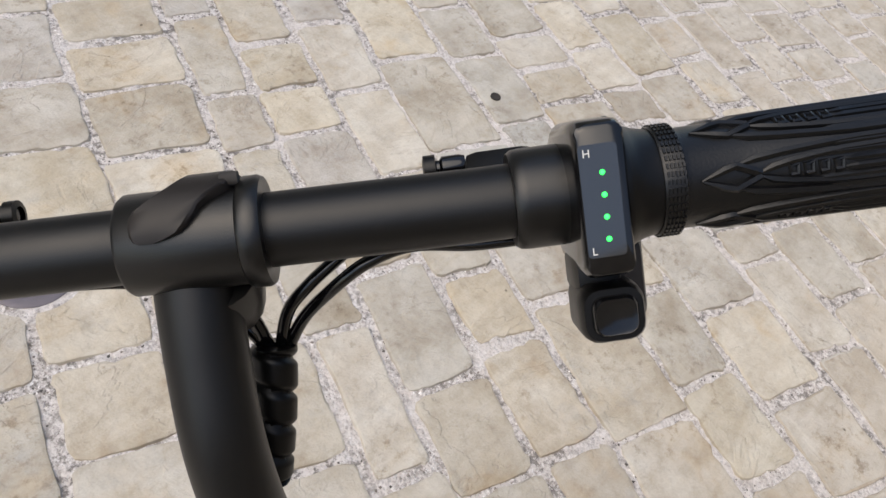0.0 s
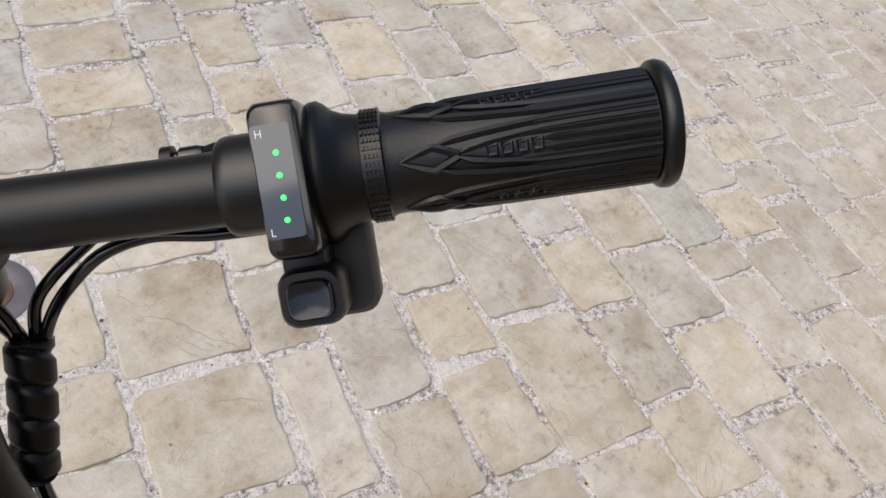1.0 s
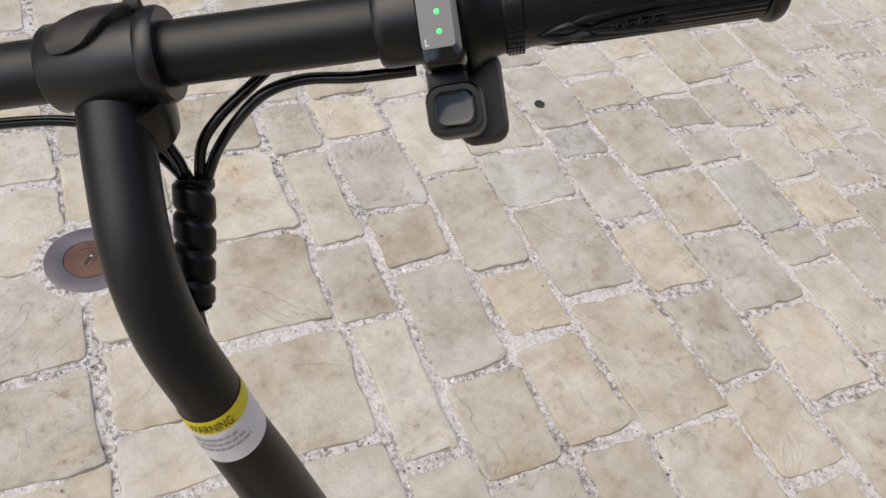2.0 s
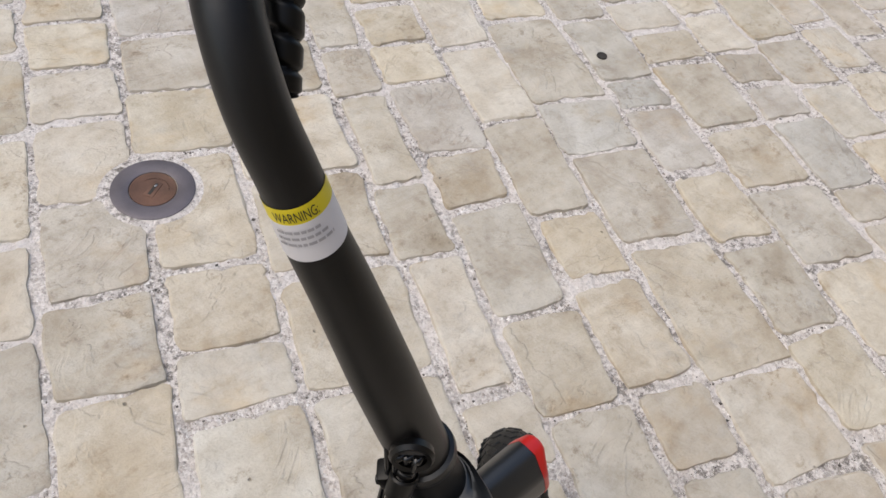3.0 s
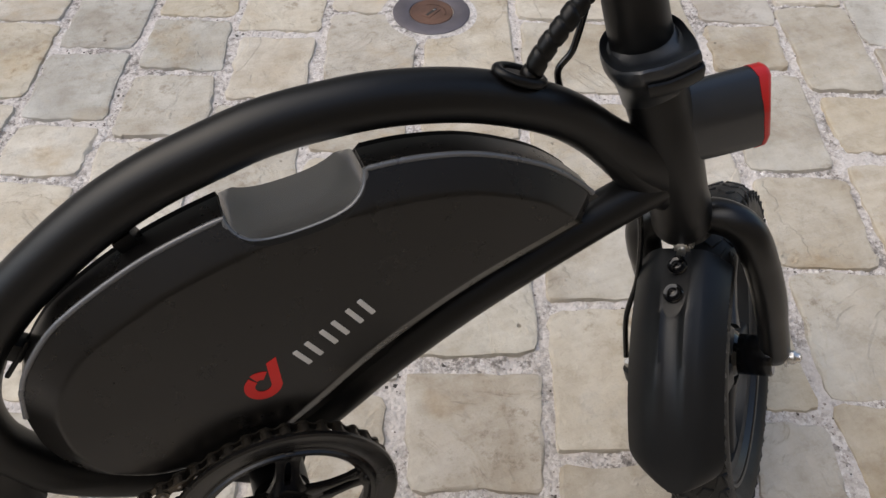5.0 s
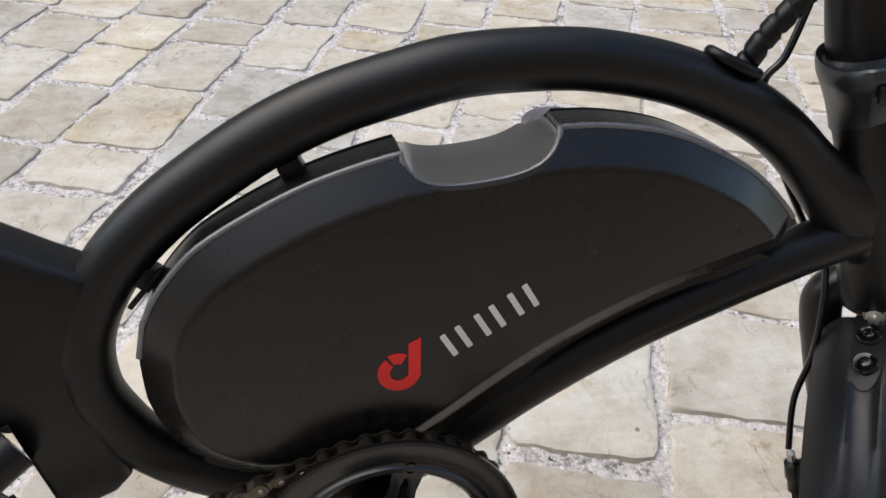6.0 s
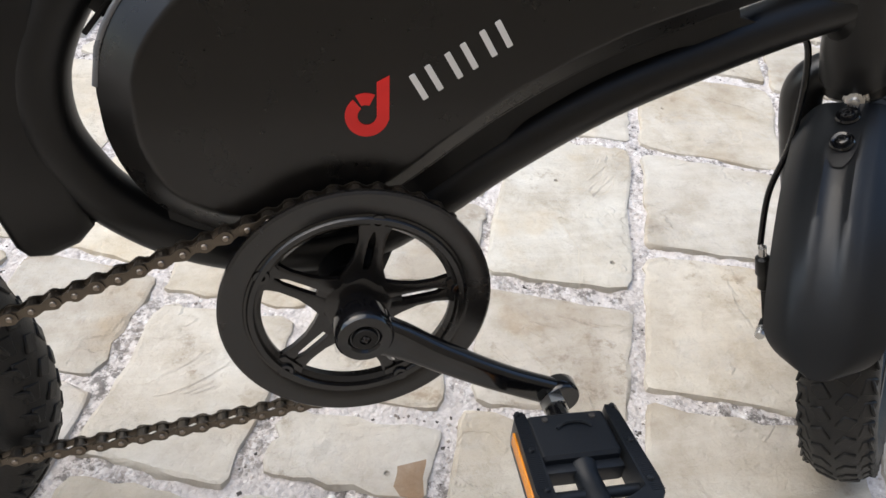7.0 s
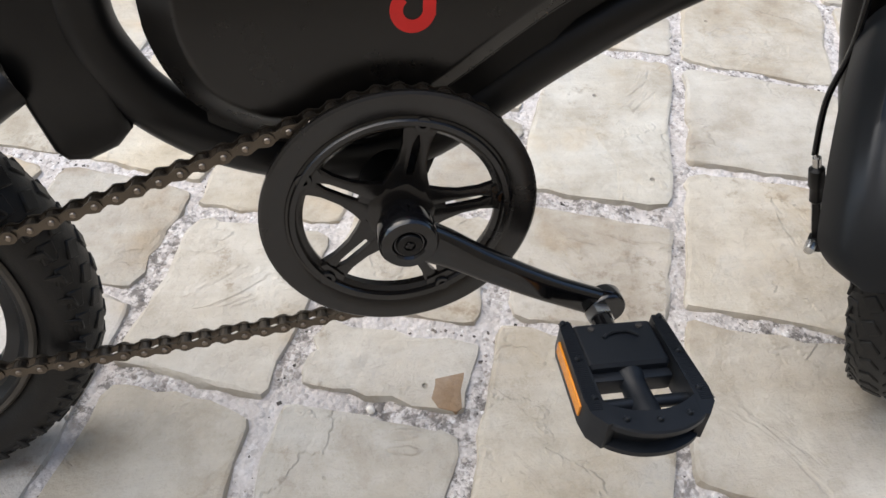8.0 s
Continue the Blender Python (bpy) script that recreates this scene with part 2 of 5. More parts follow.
def tube(pts, radius, seg=20, bm=None, closed=False, caps=True, flat=1.0):
    """A round tube along the points; radius a number or one per point."""
    bm = bm or bmesh.new()
    P = [Vector(p) for p in pts]
    n = len(P)
    rad = radius if hasattr(radius, "__len__") else [radius] * n
    up, rings = None, []
    for i in range(n):
        if closed:
            t = (P[(i + 1) % n] - P[i - 1]).normalized()
        else:
            t = (P[min(i + 1, n - 1)] - P[max(i - 1, 0)]).normalized()
        if up is None:
            up = t.orthogonal().normalized() if abs(t.y) > 0.9 else Vector((0, 1, 0))
        up = (up - t * up.dot(t)).normalized()
        side = t.cross(up)
        rings.append([bm.verts.new(P[i] + rad[i] * (math.cos(a) * up * flat + math.sin(a) * side)) for a in (2 * math.pi * k / seg for k in range(seg))])
    for i in range(n if closed else n - 1):
        a, b = rings[i], rings[(i + 1) % n]
        for k in range(seg):
            bm.faces.new((a[k], a[(k + 1) % seg], b[(k + 1) % seg], b[k]))
    if caps and not closed:
        bm.faces.new(rings[0])
        bm.faces.new(rings[-1])
    return bm


def lathe(profile, seg=32, m=Matrix(), bm=None, closed=False):
    """Turns (radius, height) pairs round the z axis, then poses them by m."""
    bm = bm or bmesh.new()
    rings = []
    for r, z in profile:
        if r < 1e-6:
            rings.append([bm.verts.new(m @ Vector((0, 0, z)))])
        else:
            rings.append([bm.verts.new(m @ Vector((r * math.cos(2 * math.pi * k / seg), r * math.sin(2 * math.pi * k / seg), z))) for k in range(seg)])
    pairs = list(zip(rings, rings[1:]))
    if closed:
        pairs.append((rings[-1], rings[0]))
    for a, b in pairs:
        for k in range(seg):
            j = (k + 1) % seg
            if len(a) == 1 and len(b) == 1:
                continue
            if len(a) == 1:
                bm.faces.new((a[0], b[j], b[k]))
            elif len(b) == 1:
                bm.faces.new((a[k], a[j], b[0]))
            else:
                bm.faces.new((a[k], a[j], b[j], b[k]))
    return bm


def box(sx, sy, sz, m=Matrix(), bevel=0.0, bm=None, seg=2):
    made = bmesh.new()
    bmesh.ops.create_cube(made, size=1, matrix=Matrix.Diagonal((sx, sy, sz, 1)))
    if bevel:
        bmesh.ops.bevel(made, geom=made.edges[:], offset=bevel, segments=seg, profile=0.6, affect="EDGES")
    bmesh.ops.transform(made, matrix=m, verts=made.verts)
    return join(bm, made)


def join(bm, made):
    if bm is None:
        return made
    me = bpy.data.meshes.new("tmp")
    made.to_mesh(me)
    made.free()
    bm.from_mesh(me)
    bpy.data.meshes.remove(me)
    return bm


def moved(bm, m):
    bmesh.ops.transform(bm, matrix=m, verts=bm.verts)
    return bm


def interp(pts, x):
    for (x0, y0), (x1, y1) in zip(pts, pts[1:]):
        if x <= x1:
            return y0 + (y1 - y0) * max(0.0, (x - x0) / (x1 - x0))
    return pts[-1][1]


# ---------------------------------------------------------------- unseen wall added behind the camera to shade the ground and darken reflections
def plaster_material():
    n = Net("old_plaster")
    at_ = n.place()
    col = n.ramp(n.noise(at_, 1.3, 6.0, 0.6), [(0.35, (0.30, 0.26, 0.21)), (0.65, (0.42, 0.37, 0.30))])
    col = n.mix(n.ramp(n.noise(at_, 9.0, 6.0, 0.7), [(0.55, (0, 0, 0)), (0.7, (0.6, 0.6, 0.6))]), col, (0.22, 0.19, 0.155))
    return n.out(col, 0.9, n.bump(n.noise(at_, 40.0, 6.0, 0.65), 0.01, 0.6))


wall = part("wall_south", box(14.0, 0.4, 2.3, Matrix.Translation((0.5, -1.45, 1.10)), 0.02), plaster_material(), None)
tagged(wall, "unseen plain plaster wall added to shade the paving and darken reflections", "wall", kind="structure")
# facade out of view, inferred from the warm reflection in the recess lining
facade = part("wall_north", box(24.0, 0.4, 6.5, Matrix.Translation((0.5, 6.6, 3.2)), 0.02), wall.data.materials[0], None)
tagged(facade, "plain weathered plaster wall across the paved lane", "wall", kind="structure")

# ---------------------------------------------------------------- bicycle
bike = new("electric_bicycle")
bike.matrix_world = pose(-0.0241, 0.0032, 0.0, -9.13, 0, 0.32)
tagged(bike, "matt black folding electric bicycle with its wheel turned, on stone paving", "bicycle")
# steering: x ahead of the turned wheel, y to its left, z up the steering axis
STEER = Matrix(((0.6555, -0.7074, -0.2643, 0.4333), (0.7389, 0.6732, 0.0308, -0.0117), (0.1561, -0.2154, 0.9640, 0), (0, 0, 0, 1)))
ALONG_Y = Matrix.Rotation(radians(90), 4, "X")
MID = -0.024
BB = Vector((0.0, MID, 0.2185))


def steer_pt(x, y, z):
    return STEER @ Vector((x, y, z))


def at(x, y, z):
    return Matrix.Translation((x, y, z))


def aim(p, d):
    """A pose at p whose z axis points along d."""
    return Matrix.Translation(p) @ Vector(d).to_track_quat("Z", "Y").to_matrix().to_4x4()


def prism(outline, y0, y1, bevel=0.0, seg=2):
    """An outline in x and z, made solid between y0 and y1."""
    bm = bmesh.new()
    a = [bm.verts.new((x, y0, z)) for x, z in outline]
    f = bm.faces.new(a)
    ext = bmesh.ops.extrude_face_region(bm, geom=[f])
    bmesh.ops.translate(bm, vec=(0, y1 - y0, 0), verts=[v for v in ext["geom"] if isinstance(v, bmesh.types.BMVert)])
    if bevel:
        edges = [e for e in bm.edges if abs(e.verts[0].co.y - e.verts[1].co.y) < 1e-6]
        bmesh.ops.bevel(bm, geom=edges, offset=bevel, segments=seg, profile=0.5, affect="EDGES")
    return bm


def rounded(w, h, r, n=5):
    """The corners of a rounded rectangle."""
    out = []
    for cx, cy, a0 in ((w / 2 - r, h / 2 - r, 0), (-w / 2 + r, h / 2 - r, 90), (-w / 2 + r, -h / 2 + r, 180), (w / 2 - r, -h / 2 + r, 270)):
        for k in range(n):
            a = radians(a0 + 90 * k / (n - 1))
            out.append((cx + r * math.cos(a), cy + r * math.sin(a)))
    return out


def loft(rings, caps=True):
    """Skins rings of the same number of points."""
    bm = bmesh.new()
    vs = [[bm.verts.new(p) for p in ring] for ring in rings]
    n = len(vs[0])
    for a, b in zip(vs, vs[1:]):
        for k in range(n):
            bm.faces.new((a[k], a[(k + 1) % n], b[(k + 1) % n], b[k]))
    if caps:
        bm.faces.new(vs[0])
        bm.faces.new(vs[-1])
    return bm


def bolt(m, r, h, name, parent, mat=STEEL, socket=True):
    """A round-headed screw with a hexagon socket."""
    bm = lathe([(0, h), (r * 0.55, h), (r * 0.85, h * 0.85), (r, h * 0.45), (r, 0)], 18, m)
    ob = part(name, bm, mat, parent)
    if socket:
        part("socket", lathe([(0, h * 0.4), (r * 0.42, h * 0.4), (r * 0.42, h * 1.03), (r * 0.5, h * 1.03)], 6, m), DARK, ob)
    return ob


def spiral_wrap(pts, core, wide, turns, seg=18):
    """A bundle wound with a flat band: grooves run round it as a helix."""
    P = spline(pts, 30)
    n = len(P)
    bm, rings, up = bmesh.new(), [], None
    for i in range(n):
        t = (P[min(i + 1, n - 1)] - P[max(i - 1, 0)]).normalized()
        up = Vector((0, 1, 0)) if up is None else up
        up = (up - t * up.dot(t)).normalized()
        side = t.cross(up)
        ring = []
        for k in range(seg):
            ph = (i / (n - 1) * turns + k / seg) % 1.0
            r = core + (wide - core) * min(1.0, 5.0 * min(ph, 1 - ph)) ** 0.6
            a = 2 * math.pi * k / seg
            ring.append(bm.verts.new(P[i] + r * (math.cos(a) * up + math.sin(a) * side)))
        rings.append(ring)
    for p, q in zip(rings, rings[1:]):
        for k in range(seg):
            bm.faces.new((p[k], p[(k + 1) % seg], q[(k + 1) % seg], q[k]))
    bm.faces.new(rings[0])
    bm.faces.new(rings[-1])
    return bm


# ---- frame
def settle(p):
    """The loop and the box in it sit a little higher and further out towards their rear end."""
    p = Vector(p)
    u, v = max(0.0, min(1.0, (p.z - .25) / .09)), max(0.0, min(1.0, (.26 - p.x) / .12))
    return p + u * u * (3 - 2 * u) * v * v * (3 - 2 * v) * Vector((-.001, -.0048, .0046))


ARCH = [(0.336, 0.358), (0.314, 0.3735), (0.2945, 0.3935), (0.275, 0.4162), (0.254, 0.4377), (0.229, 0.4562), (0.198, 0.4712), (0.162, 0.4832), (0.118, 0.4914), (0.08, 0.4927), (0.045, 0.4904), (0.013, 0.483), (-0.0185, 0.4737), (-0.049, 0.4602), (-0.08, 0.4412), (-0.111, 0.418), (-0.138, 0.389), (-0.1555, 0.354), (-0.158, 0.32), (-0.148, 0.293), (-0.133, 0.272), (-0.103, 0.249), (-0.064, 0.234), (-0.02, 0.229), (0.02, 0.2375), (0.058, 0.2612), (0.098, 0.2885), (0.156, 0.3208), (0.216, 0.3462), (0.276, 0.3670), (0.328, 0.3800)]
part("frame_tube", tube(spline([settle((x, MID + interp([(0, .006), (1, .005), (3, .0047), (15, .0047), (20, 0), (28, 0), (29, .002), (30, .005)], i), z)) for i, (x, z) in enumerate(ARCH)], 5), 0.0163, 28), MATT, bike, "matt black arched loop tube")
part("head_tube", tube(spline([steer_pt(*p) for p in ((-.006, -.012, .338), (-.0075, -.012, .344), (-.012, -.0125, .370), (-.0185, -.0125, .425), (-.018, -.0095, .460), (-.0175, -.007, .487))], 4), [.0222] + [.0238] * 3 + [.0232] * 4 + [.0222] * 4 + [.0216] * 5 + [.0220] * 4, 28), MATT, bike)
# the arch flares where it is welded to the head tube
flare = []
for x, z, tall, wide, turn in ((.258, .4350, .0155, .0155, 44), (.270, .4235, .0166, .0166, 42), (.281, .4135, .0185, .0170, 34), (.291, .4065, .0225, .0176, 22), (.300, .4020, .0285, .0184, 8), (.308, .3995, .0365, .0192, -6), (.316, .3965, .0450, .0198, -15)):
    up = Vector((math.sin(radians(turn)), 0, math.cos(radians(turn))))
    mid = Vector((x, MID + .0047, z))
    flare.append([mid + up * (tall * math.cos(a)) + Vector((0, wide * math.sin(a), 0)) for a in (math.tau * k / 28 for k in range(28))])
part("head_weld", loft(flare), MATT, bike, "smoothly welded joint of arch and head tube")
GUSSET = [(-.146, .398), (-.165, .408), (-.205, .432), (-.26, .465), (-.30, .485), (-.30, .36), (-.25, .325), (-.219, .302), (-.203, .310), (-.195, .275), (-.190, .254), (-.184, .247), (-.172, .2465), (-.155, .254), (-.146, .2640), (-.152, .30), (-.150, .36)]
part("gusset_plate", prism(GUSSET, MID - .0165, MID + .0165, .006, 3), MATT, bike, "matt black welded gusset box")
part("bottom_bracket", lathe([(.014, -.036), (.0205, -.036), (.0205, .036), (.014, .036)], 28, at(*BB) @ ALONG_Y, closed=True), MATT, bike)
part("bracket_web", prism([(-.05, .226), (.03, .232), (.02, .205), (-.02, .203)], MID - .012, MID + .012, .003), MATT, bike)
for y in (MID - .052, MID + .052):
    part("rear_stay", tube(spline([(-.20, MID + (y - MID) * .35, .30), (-.235, MID + (y - MID) * .8, .28), (-.29, y, .225), (-.352, y, .152)], 6), [.0135] * 13 + [.0125] * 5 + [.010], 16), MATT, bike)
    part("weld_fillet", lathe([(.0, -.004), (.017, -.004), (.0195, 0), (.017, .004), (0, .004)], 18, aim((-.225, MID + (y - MID) * .7, .287), (-.7, 0, -.6))), MATT, bike)

# ---- battery box inside the loop
TOP = [(-.126, .345), (-.1235, .363), (-.1144, .3835), (-.0985, .4035), (-.083, .4165), (-.0535, .4330), (-.0245, .4455), (.015, .4565), (.055, .463), (.099, .4655), (.130, .4640), (.165, .4565), (.203, .440), (.2243, .4257), (.2445, .4065), (.251, .398)]
LOW = [(-.126, .345), (-.1255, .320), (-.1175, .294), (-.1027, .2747), (-.0732, .2590), (-.035, .2560), (.005, .268), (.041, .294), (.067, .313), (.0936, .331), (.125, .348), (.1574, .3630), (.19, .3750), (.2276, .388), (.251, .398)]


def smooth_at(pts):
    dense = [(p.x, p.y) for p in spline([(x, z, 0) for x, z in pts], 10)]
    return lambda x: interp(dense, x)


top_of, low_of = smooth_at(TOP), smooth_at(LOW)
UPPER_EDGE = [(p.x, p.y) for p in spline([(x, z, 0) for x, z in LOW[5:0:-1] + TOP], 5)]
LOWER_EDGE = [(p.x, p.y) for p in spline([(x, z, 0) for x, z in LOW[6:]], 5)]


def edge_distance(x, z, line):
    best = 9.0
    for (ax, az), (bx, bz) in zip(line, line[1:]):
        dx, dz = bx - ax, bz - az
        t = max(0.0, min(1.0, ((x - ax) * dx + (z - az) * dz) / (dx * dx + dz * dz + 1e-12)))
        best = min(best, math.hypot(x - ax - t * dx, z - az - t * dz))
    return best


def notch(x):
    """Depth of the hand recess cut into the top."""
    t = (x - .0545) / .041
    return .0220 * math.sqrt(max(0.0, 1 - abs(t) ** 2.4)) if abs(t) < 1 else 0.0


def notch_front(x):
    """How far out the edge of the cover lies: on the rim, or further out where the recess cuts into its face."""
    return -.0425 - .0080 * min(1.0, notch(x) / .016)


def battery_box():
    xs = [-.126 + .377 * (0.5 - 0.5 * math.cos(math.pi * i / 180)) for i in range(181)]
    xs += [.0545 + .041 * math.sin(math.pi * (k / 24 - .5)) for k in range(25)] + [.0134, .0956]
    xs = sorted(set(round(x, 5) for x in xs))
    rows, bm = 80, bmesh.new()
    front, back = [], []
    for x in xs:
        a, b = low_of(x), top_of(x) - notch(x)
        b = max(b, a + .0004)
        fa, ba = [], []
        for k in range(rows + 1):
            v = 0.5 - 0.5 * math.cos(math.pi * k / rows)
            z = a + (b - a) * v
            s = min(1.0, edge_distance(x, z, UPPER_EDGE) / .0190)
            y = min(-.0425, -.0580 + .0155 * (1 - s) + .0058 * (1 - min(1.0, edge_distance(x, z, LOWER_EDGE) / .0105)))
            fa.append(bm.verts.new((x, y, z)))
            ba.append(bm.verts.new((x, -.022 + .003 * s, z)))
        front.append(fa)
        back.append(ba)
    for i in range(len(xs) - 1):
        for k in range(rows):
            bm.faces.new((front[i][k], front[i + 1][k], front[i + 1][k + 1], front[i][k + 1]))
            bm.faces.new((back[i][k], back[i][k + 1], back[i + 1][k + 1], back[i + 1][k]))
        bm.faces.new((front[i][0], back[i][0], back[i + 1][0], front[i + 1][0]))
        bm.faces.new((front[i][-1], front[i + 1][-1], back[i + 1][-1], back[i][-1]))
    for i in (0, -1):
        for k in range(rows):
            bm.faces.new((front[i][k], front[i][k + 1], back[i][k + 1], back[i][k]))
    return bm


box_cover = part("battery_box", battery_box(), COVER, bike, "satin black battery box with hand recess")
# darker case behind the cover, a little smaller
case_rim = [(x, top_of(x) - notch(x) - (.0012 if notch(x) else .0004)) for x in [-.116 + .352 * k / 90 for k in range(91)]]
case_low = [(x, low_of(x) + .002) for x in [-.116 + .352 * k / 40 for k in range(41)]]
part("battery_case", prism(case_low + case_rim[::-1], -.0405, -.0165), surface("dull_case_plastic", (0.0022, 0.0022, 0.0023), 0.62, shine=0.08), box_cover, "black case behind the cover")
# rounded cover edge round top and recess; its pale blue-grey paints the sky highlight
edge_x = sorted(set([-.1255 + .372 * k / 80 for k in range(81)] + [.0545 + .041 * math.sin(math.pi * (k / 20 - .5)) for k in range(21)]))
EDGE_HIGHLIGHT = surface("cover_edge_highlight", (0.085, 0.088, 0.094), 0.3, wear=0.04, shine=1.0)
part("edge_bead", tube([(x, notch_front(x) - .0003, top_of(x) - notch(x) - .0012) for x in edge_x], .0019, 10), EDGE_HIGHLIGHT, box_cover, "smooth shiny edge of the cover, its highlight painted pale")
# web that carries the box on the lower tube
UNDER = [(-.104, .250), (-.064, .234), (-.02, .229), (.02, .239), (.058, .2645), (.098, .2925), (.156, .325), (.216, .3505), (.265, .367)]
shelf = [(x, low_of(x) + .012) for x in (-.105, -.09, -.06, -.03, 0, .03, .06, .09, .12, .15, .18, .205, .225)] + [(.236, .3735)]
part("battery_tray", prism(UNDER + shelf[::-1], -.034, -.014), PLASTIC, bike, "black tray under the battery box")
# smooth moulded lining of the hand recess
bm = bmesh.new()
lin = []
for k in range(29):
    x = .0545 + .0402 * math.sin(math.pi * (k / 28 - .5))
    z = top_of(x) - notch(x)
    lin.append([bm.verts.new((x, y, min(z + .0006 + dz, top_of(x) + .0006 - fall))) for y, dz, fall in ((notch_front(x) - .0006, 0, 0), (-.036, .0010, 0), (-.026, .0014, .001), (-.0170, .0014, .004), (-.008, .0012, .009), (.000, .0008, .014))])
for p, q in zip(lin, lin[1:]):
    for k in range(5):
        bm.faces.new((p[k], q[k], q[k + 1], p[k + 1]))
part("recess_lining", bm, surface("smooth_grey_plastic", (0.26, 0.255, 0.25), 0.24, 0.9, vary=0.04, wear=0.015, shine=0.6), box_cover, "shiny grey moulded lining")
block = [(x, min(top_of(x) - notch(x) - .0006, top_of(x) - .0145)) for x in [.0150 + .079 * k / 20 for k in range(21)]]
part("recess_block", prism([(.0150, .42), (.0940, .42)] + block[::-1], -.0165, -.0002), PLASTIC, box_cover)
for x, z, r in ((-.119, .388, 48), (-.039, .4415, 24)):
    m = at(x, MID + .002, z) @ Matrix.Rotation(radians(-r), 4, "Y")
    latch = part("latch", box(.013, .014, .014, m, .002), PLASTIC, bike)
    part("latch_rib", box(.030, .003, .003, m @ at(-.004, -.006, -.004), .001), PLASTIC, latch)
part("seam_strip", tube(spline([(x, -.0505, low_of(x) - .0006) for x in (.0, .04, .08, .12, .16, .2, .235)], 4), .0014, 8), COVER, box_cover)


def flat_shape(outline, m, thick=.0006):
    bm = bmesh.new()
    f = bm.faces.new([bm.verts.new((x, y, 0)) for x, y in outline])
    ext = bmesh.ops.extrude_face_region(bm, geom=[f])
    bmesh.ops.translate(bm, vec=(0, 0, thick), verts=[v for v in ext["geom"] if isinstance(v, bmesh.types.BMVert)])
    return moved(bm, m)


# plain printed emblem: a red ring with a tail and three pale blocks
PRINT = Matrix(((1, 0, 0, 0), (0, 0, -1, -.0579), (0, 1, 0, 0), (0, 0, 0, 1)))


def arc_band(cx, cz, r0, r1, a0, a1, n=22):
    o = [(cx + r1 * math.cos(radians(a0 + (a1 - a0) * k / n)), cz + r1 * math.sin(radians(a0 + (a1 - a0) * k / n))) for k in range(n + 1)]
    i = [(cx + r0 * math.cos(radians(a0 + (a1 - a0) * k / n)), cz + r0 * math.sin(radians(a0 + (a1 - a0) * k / n))) for k in range(n, -1, -1)]
    return o + i


part("emblem_ring", flat_shape(arc_band(.0095, .3325, .0052, .0120, 128, 345), PRINT), REDPRINT, box_cover, "red printed emblem ring")
part("emblem_tail", flat_shape([(.0147, .3298), (.0214, .3292), (.0214, .3545), (.0147, .3512)], PRINT), REDPRINT, box_cover, "red printed emblem bar")
part("emblem_dot", flat_shape(arc_band(.0085, .3342, .0045, .0112, 62, 118, 10), PRINT), REDPRINT, box_cover, "red printed emblem segment")
for cx, cz in ((.0415, .3500), (.0600, .3612), (.0780, .3725)):
    turn = Matrix.Translation((cx, cz, 0)) @ Matrix.Rotation(radians(31), 4, "Z")
    for w, h, x, y in ((.0034, .0162, -.0050, 0), (.0034, .0162, .0044, 0)):
        shape = [tuple((turn @ Vector((x + p[0], y + p[1], 0)))[:2]) for p in rounded(w, h, .0006, 3)]
        part("printed_bar", flat_shape(shape, PRINT), WHITEPRINT, box_cover, "pale grey printed bar")

for ob in bike.children:
    if ob.name.split(".")[0] in ("battery_box", "battery_tray", "latch"):
        for piece in (ob, *ob.children):
            for v in piece.data.vertices:
                v.co = settle(v.co)

# ---- grommet and cable bundle on the arch
GROM = Vector((.2000, MID, .4915))
gm = at(*GROM) @ Matrix.Rotation(radians(24), 4, "Y")
bm = tube([gm @ Vector((.0158 * math.cos(a), .0100 * math.sin(a), .0)) for a in (2 * math.pi * k / 28 for k in range(28))], .0034, 10, closed=True)
grommet = part("grommet", bm, PLASTIC, bike, "black oval rubber grommet")
part("opening", lathe([(0, .0008), (.0105, .0008), (.0105, -.003)], 20, gm @ Matrix.Diagonal((1.4, .85, 1, 1))), DARK, grommet)
HOLE = steer_pt(-.0355, -.0070, .599)
S0 = [(.2550, -.0215, .560), (.2520, -.0215, .551), (.2485, -.0220, .543), (.2380, -.0265, .534), (.2260, -.0285, .5215), (.2145, -.027, .5065), (.2055, -.025, .4890)]
part("wrapped_cable", spiral_wrap(S0, .0050, .0066, 11), PLASTIC, bike, "cable bundle in a black spiral wrap")
clip_m = aim((.2500, -.0218, .5465), (.35, 0, .94))
part("cable_clip", lathe([(.0062, -.008), (.0080, -.0075), (.0084, 0), (.0086, .0075), (.0076, .0088), (.0062, .008)], 22, clip_m @ Matrix.Diagonal((1, 1.1, 1, 1))), PLASTIC, bike, "black plastic clip round the cables")
for k, (dx, dy) in enumerate(((0, 0), (-.004, .004), (.003, -.005))):
    part("bare_cable", tube(spline([HOLE + Vector((.008, dy * .6, .002)), HOLE + Vector((-.004 + dx, dy, .000)), Vector((.2545 + dx, -.0215 + dy, .573)), Vector((.2520 + dx * .8, -.0215 + dy * .8, .556)), Vector((.2495, -.022 + dy * .5, .545))], 7), .0025, 10), GLOSSY, bike)
part("brake_cable", tube(spline([steer_pt(-.018, .006, .612), steer_pt(-.036, .012, .580), Vector((.258, .000, .530)), Vector((.2500, .002, .4877)), Vector((.2400, .003, .4675)), Vector((.262, .003, .42)), Vector((.30, MID + .024, .36)), Vector((.315, MID + .02, .335)), steer_pt(-.036, .022, .30), steer_pt(-.05, .034, .262), steer_pt(-.066, .036, .226)], 8), .0024, 10), GLOSSY, bike, "thin black brake cable")

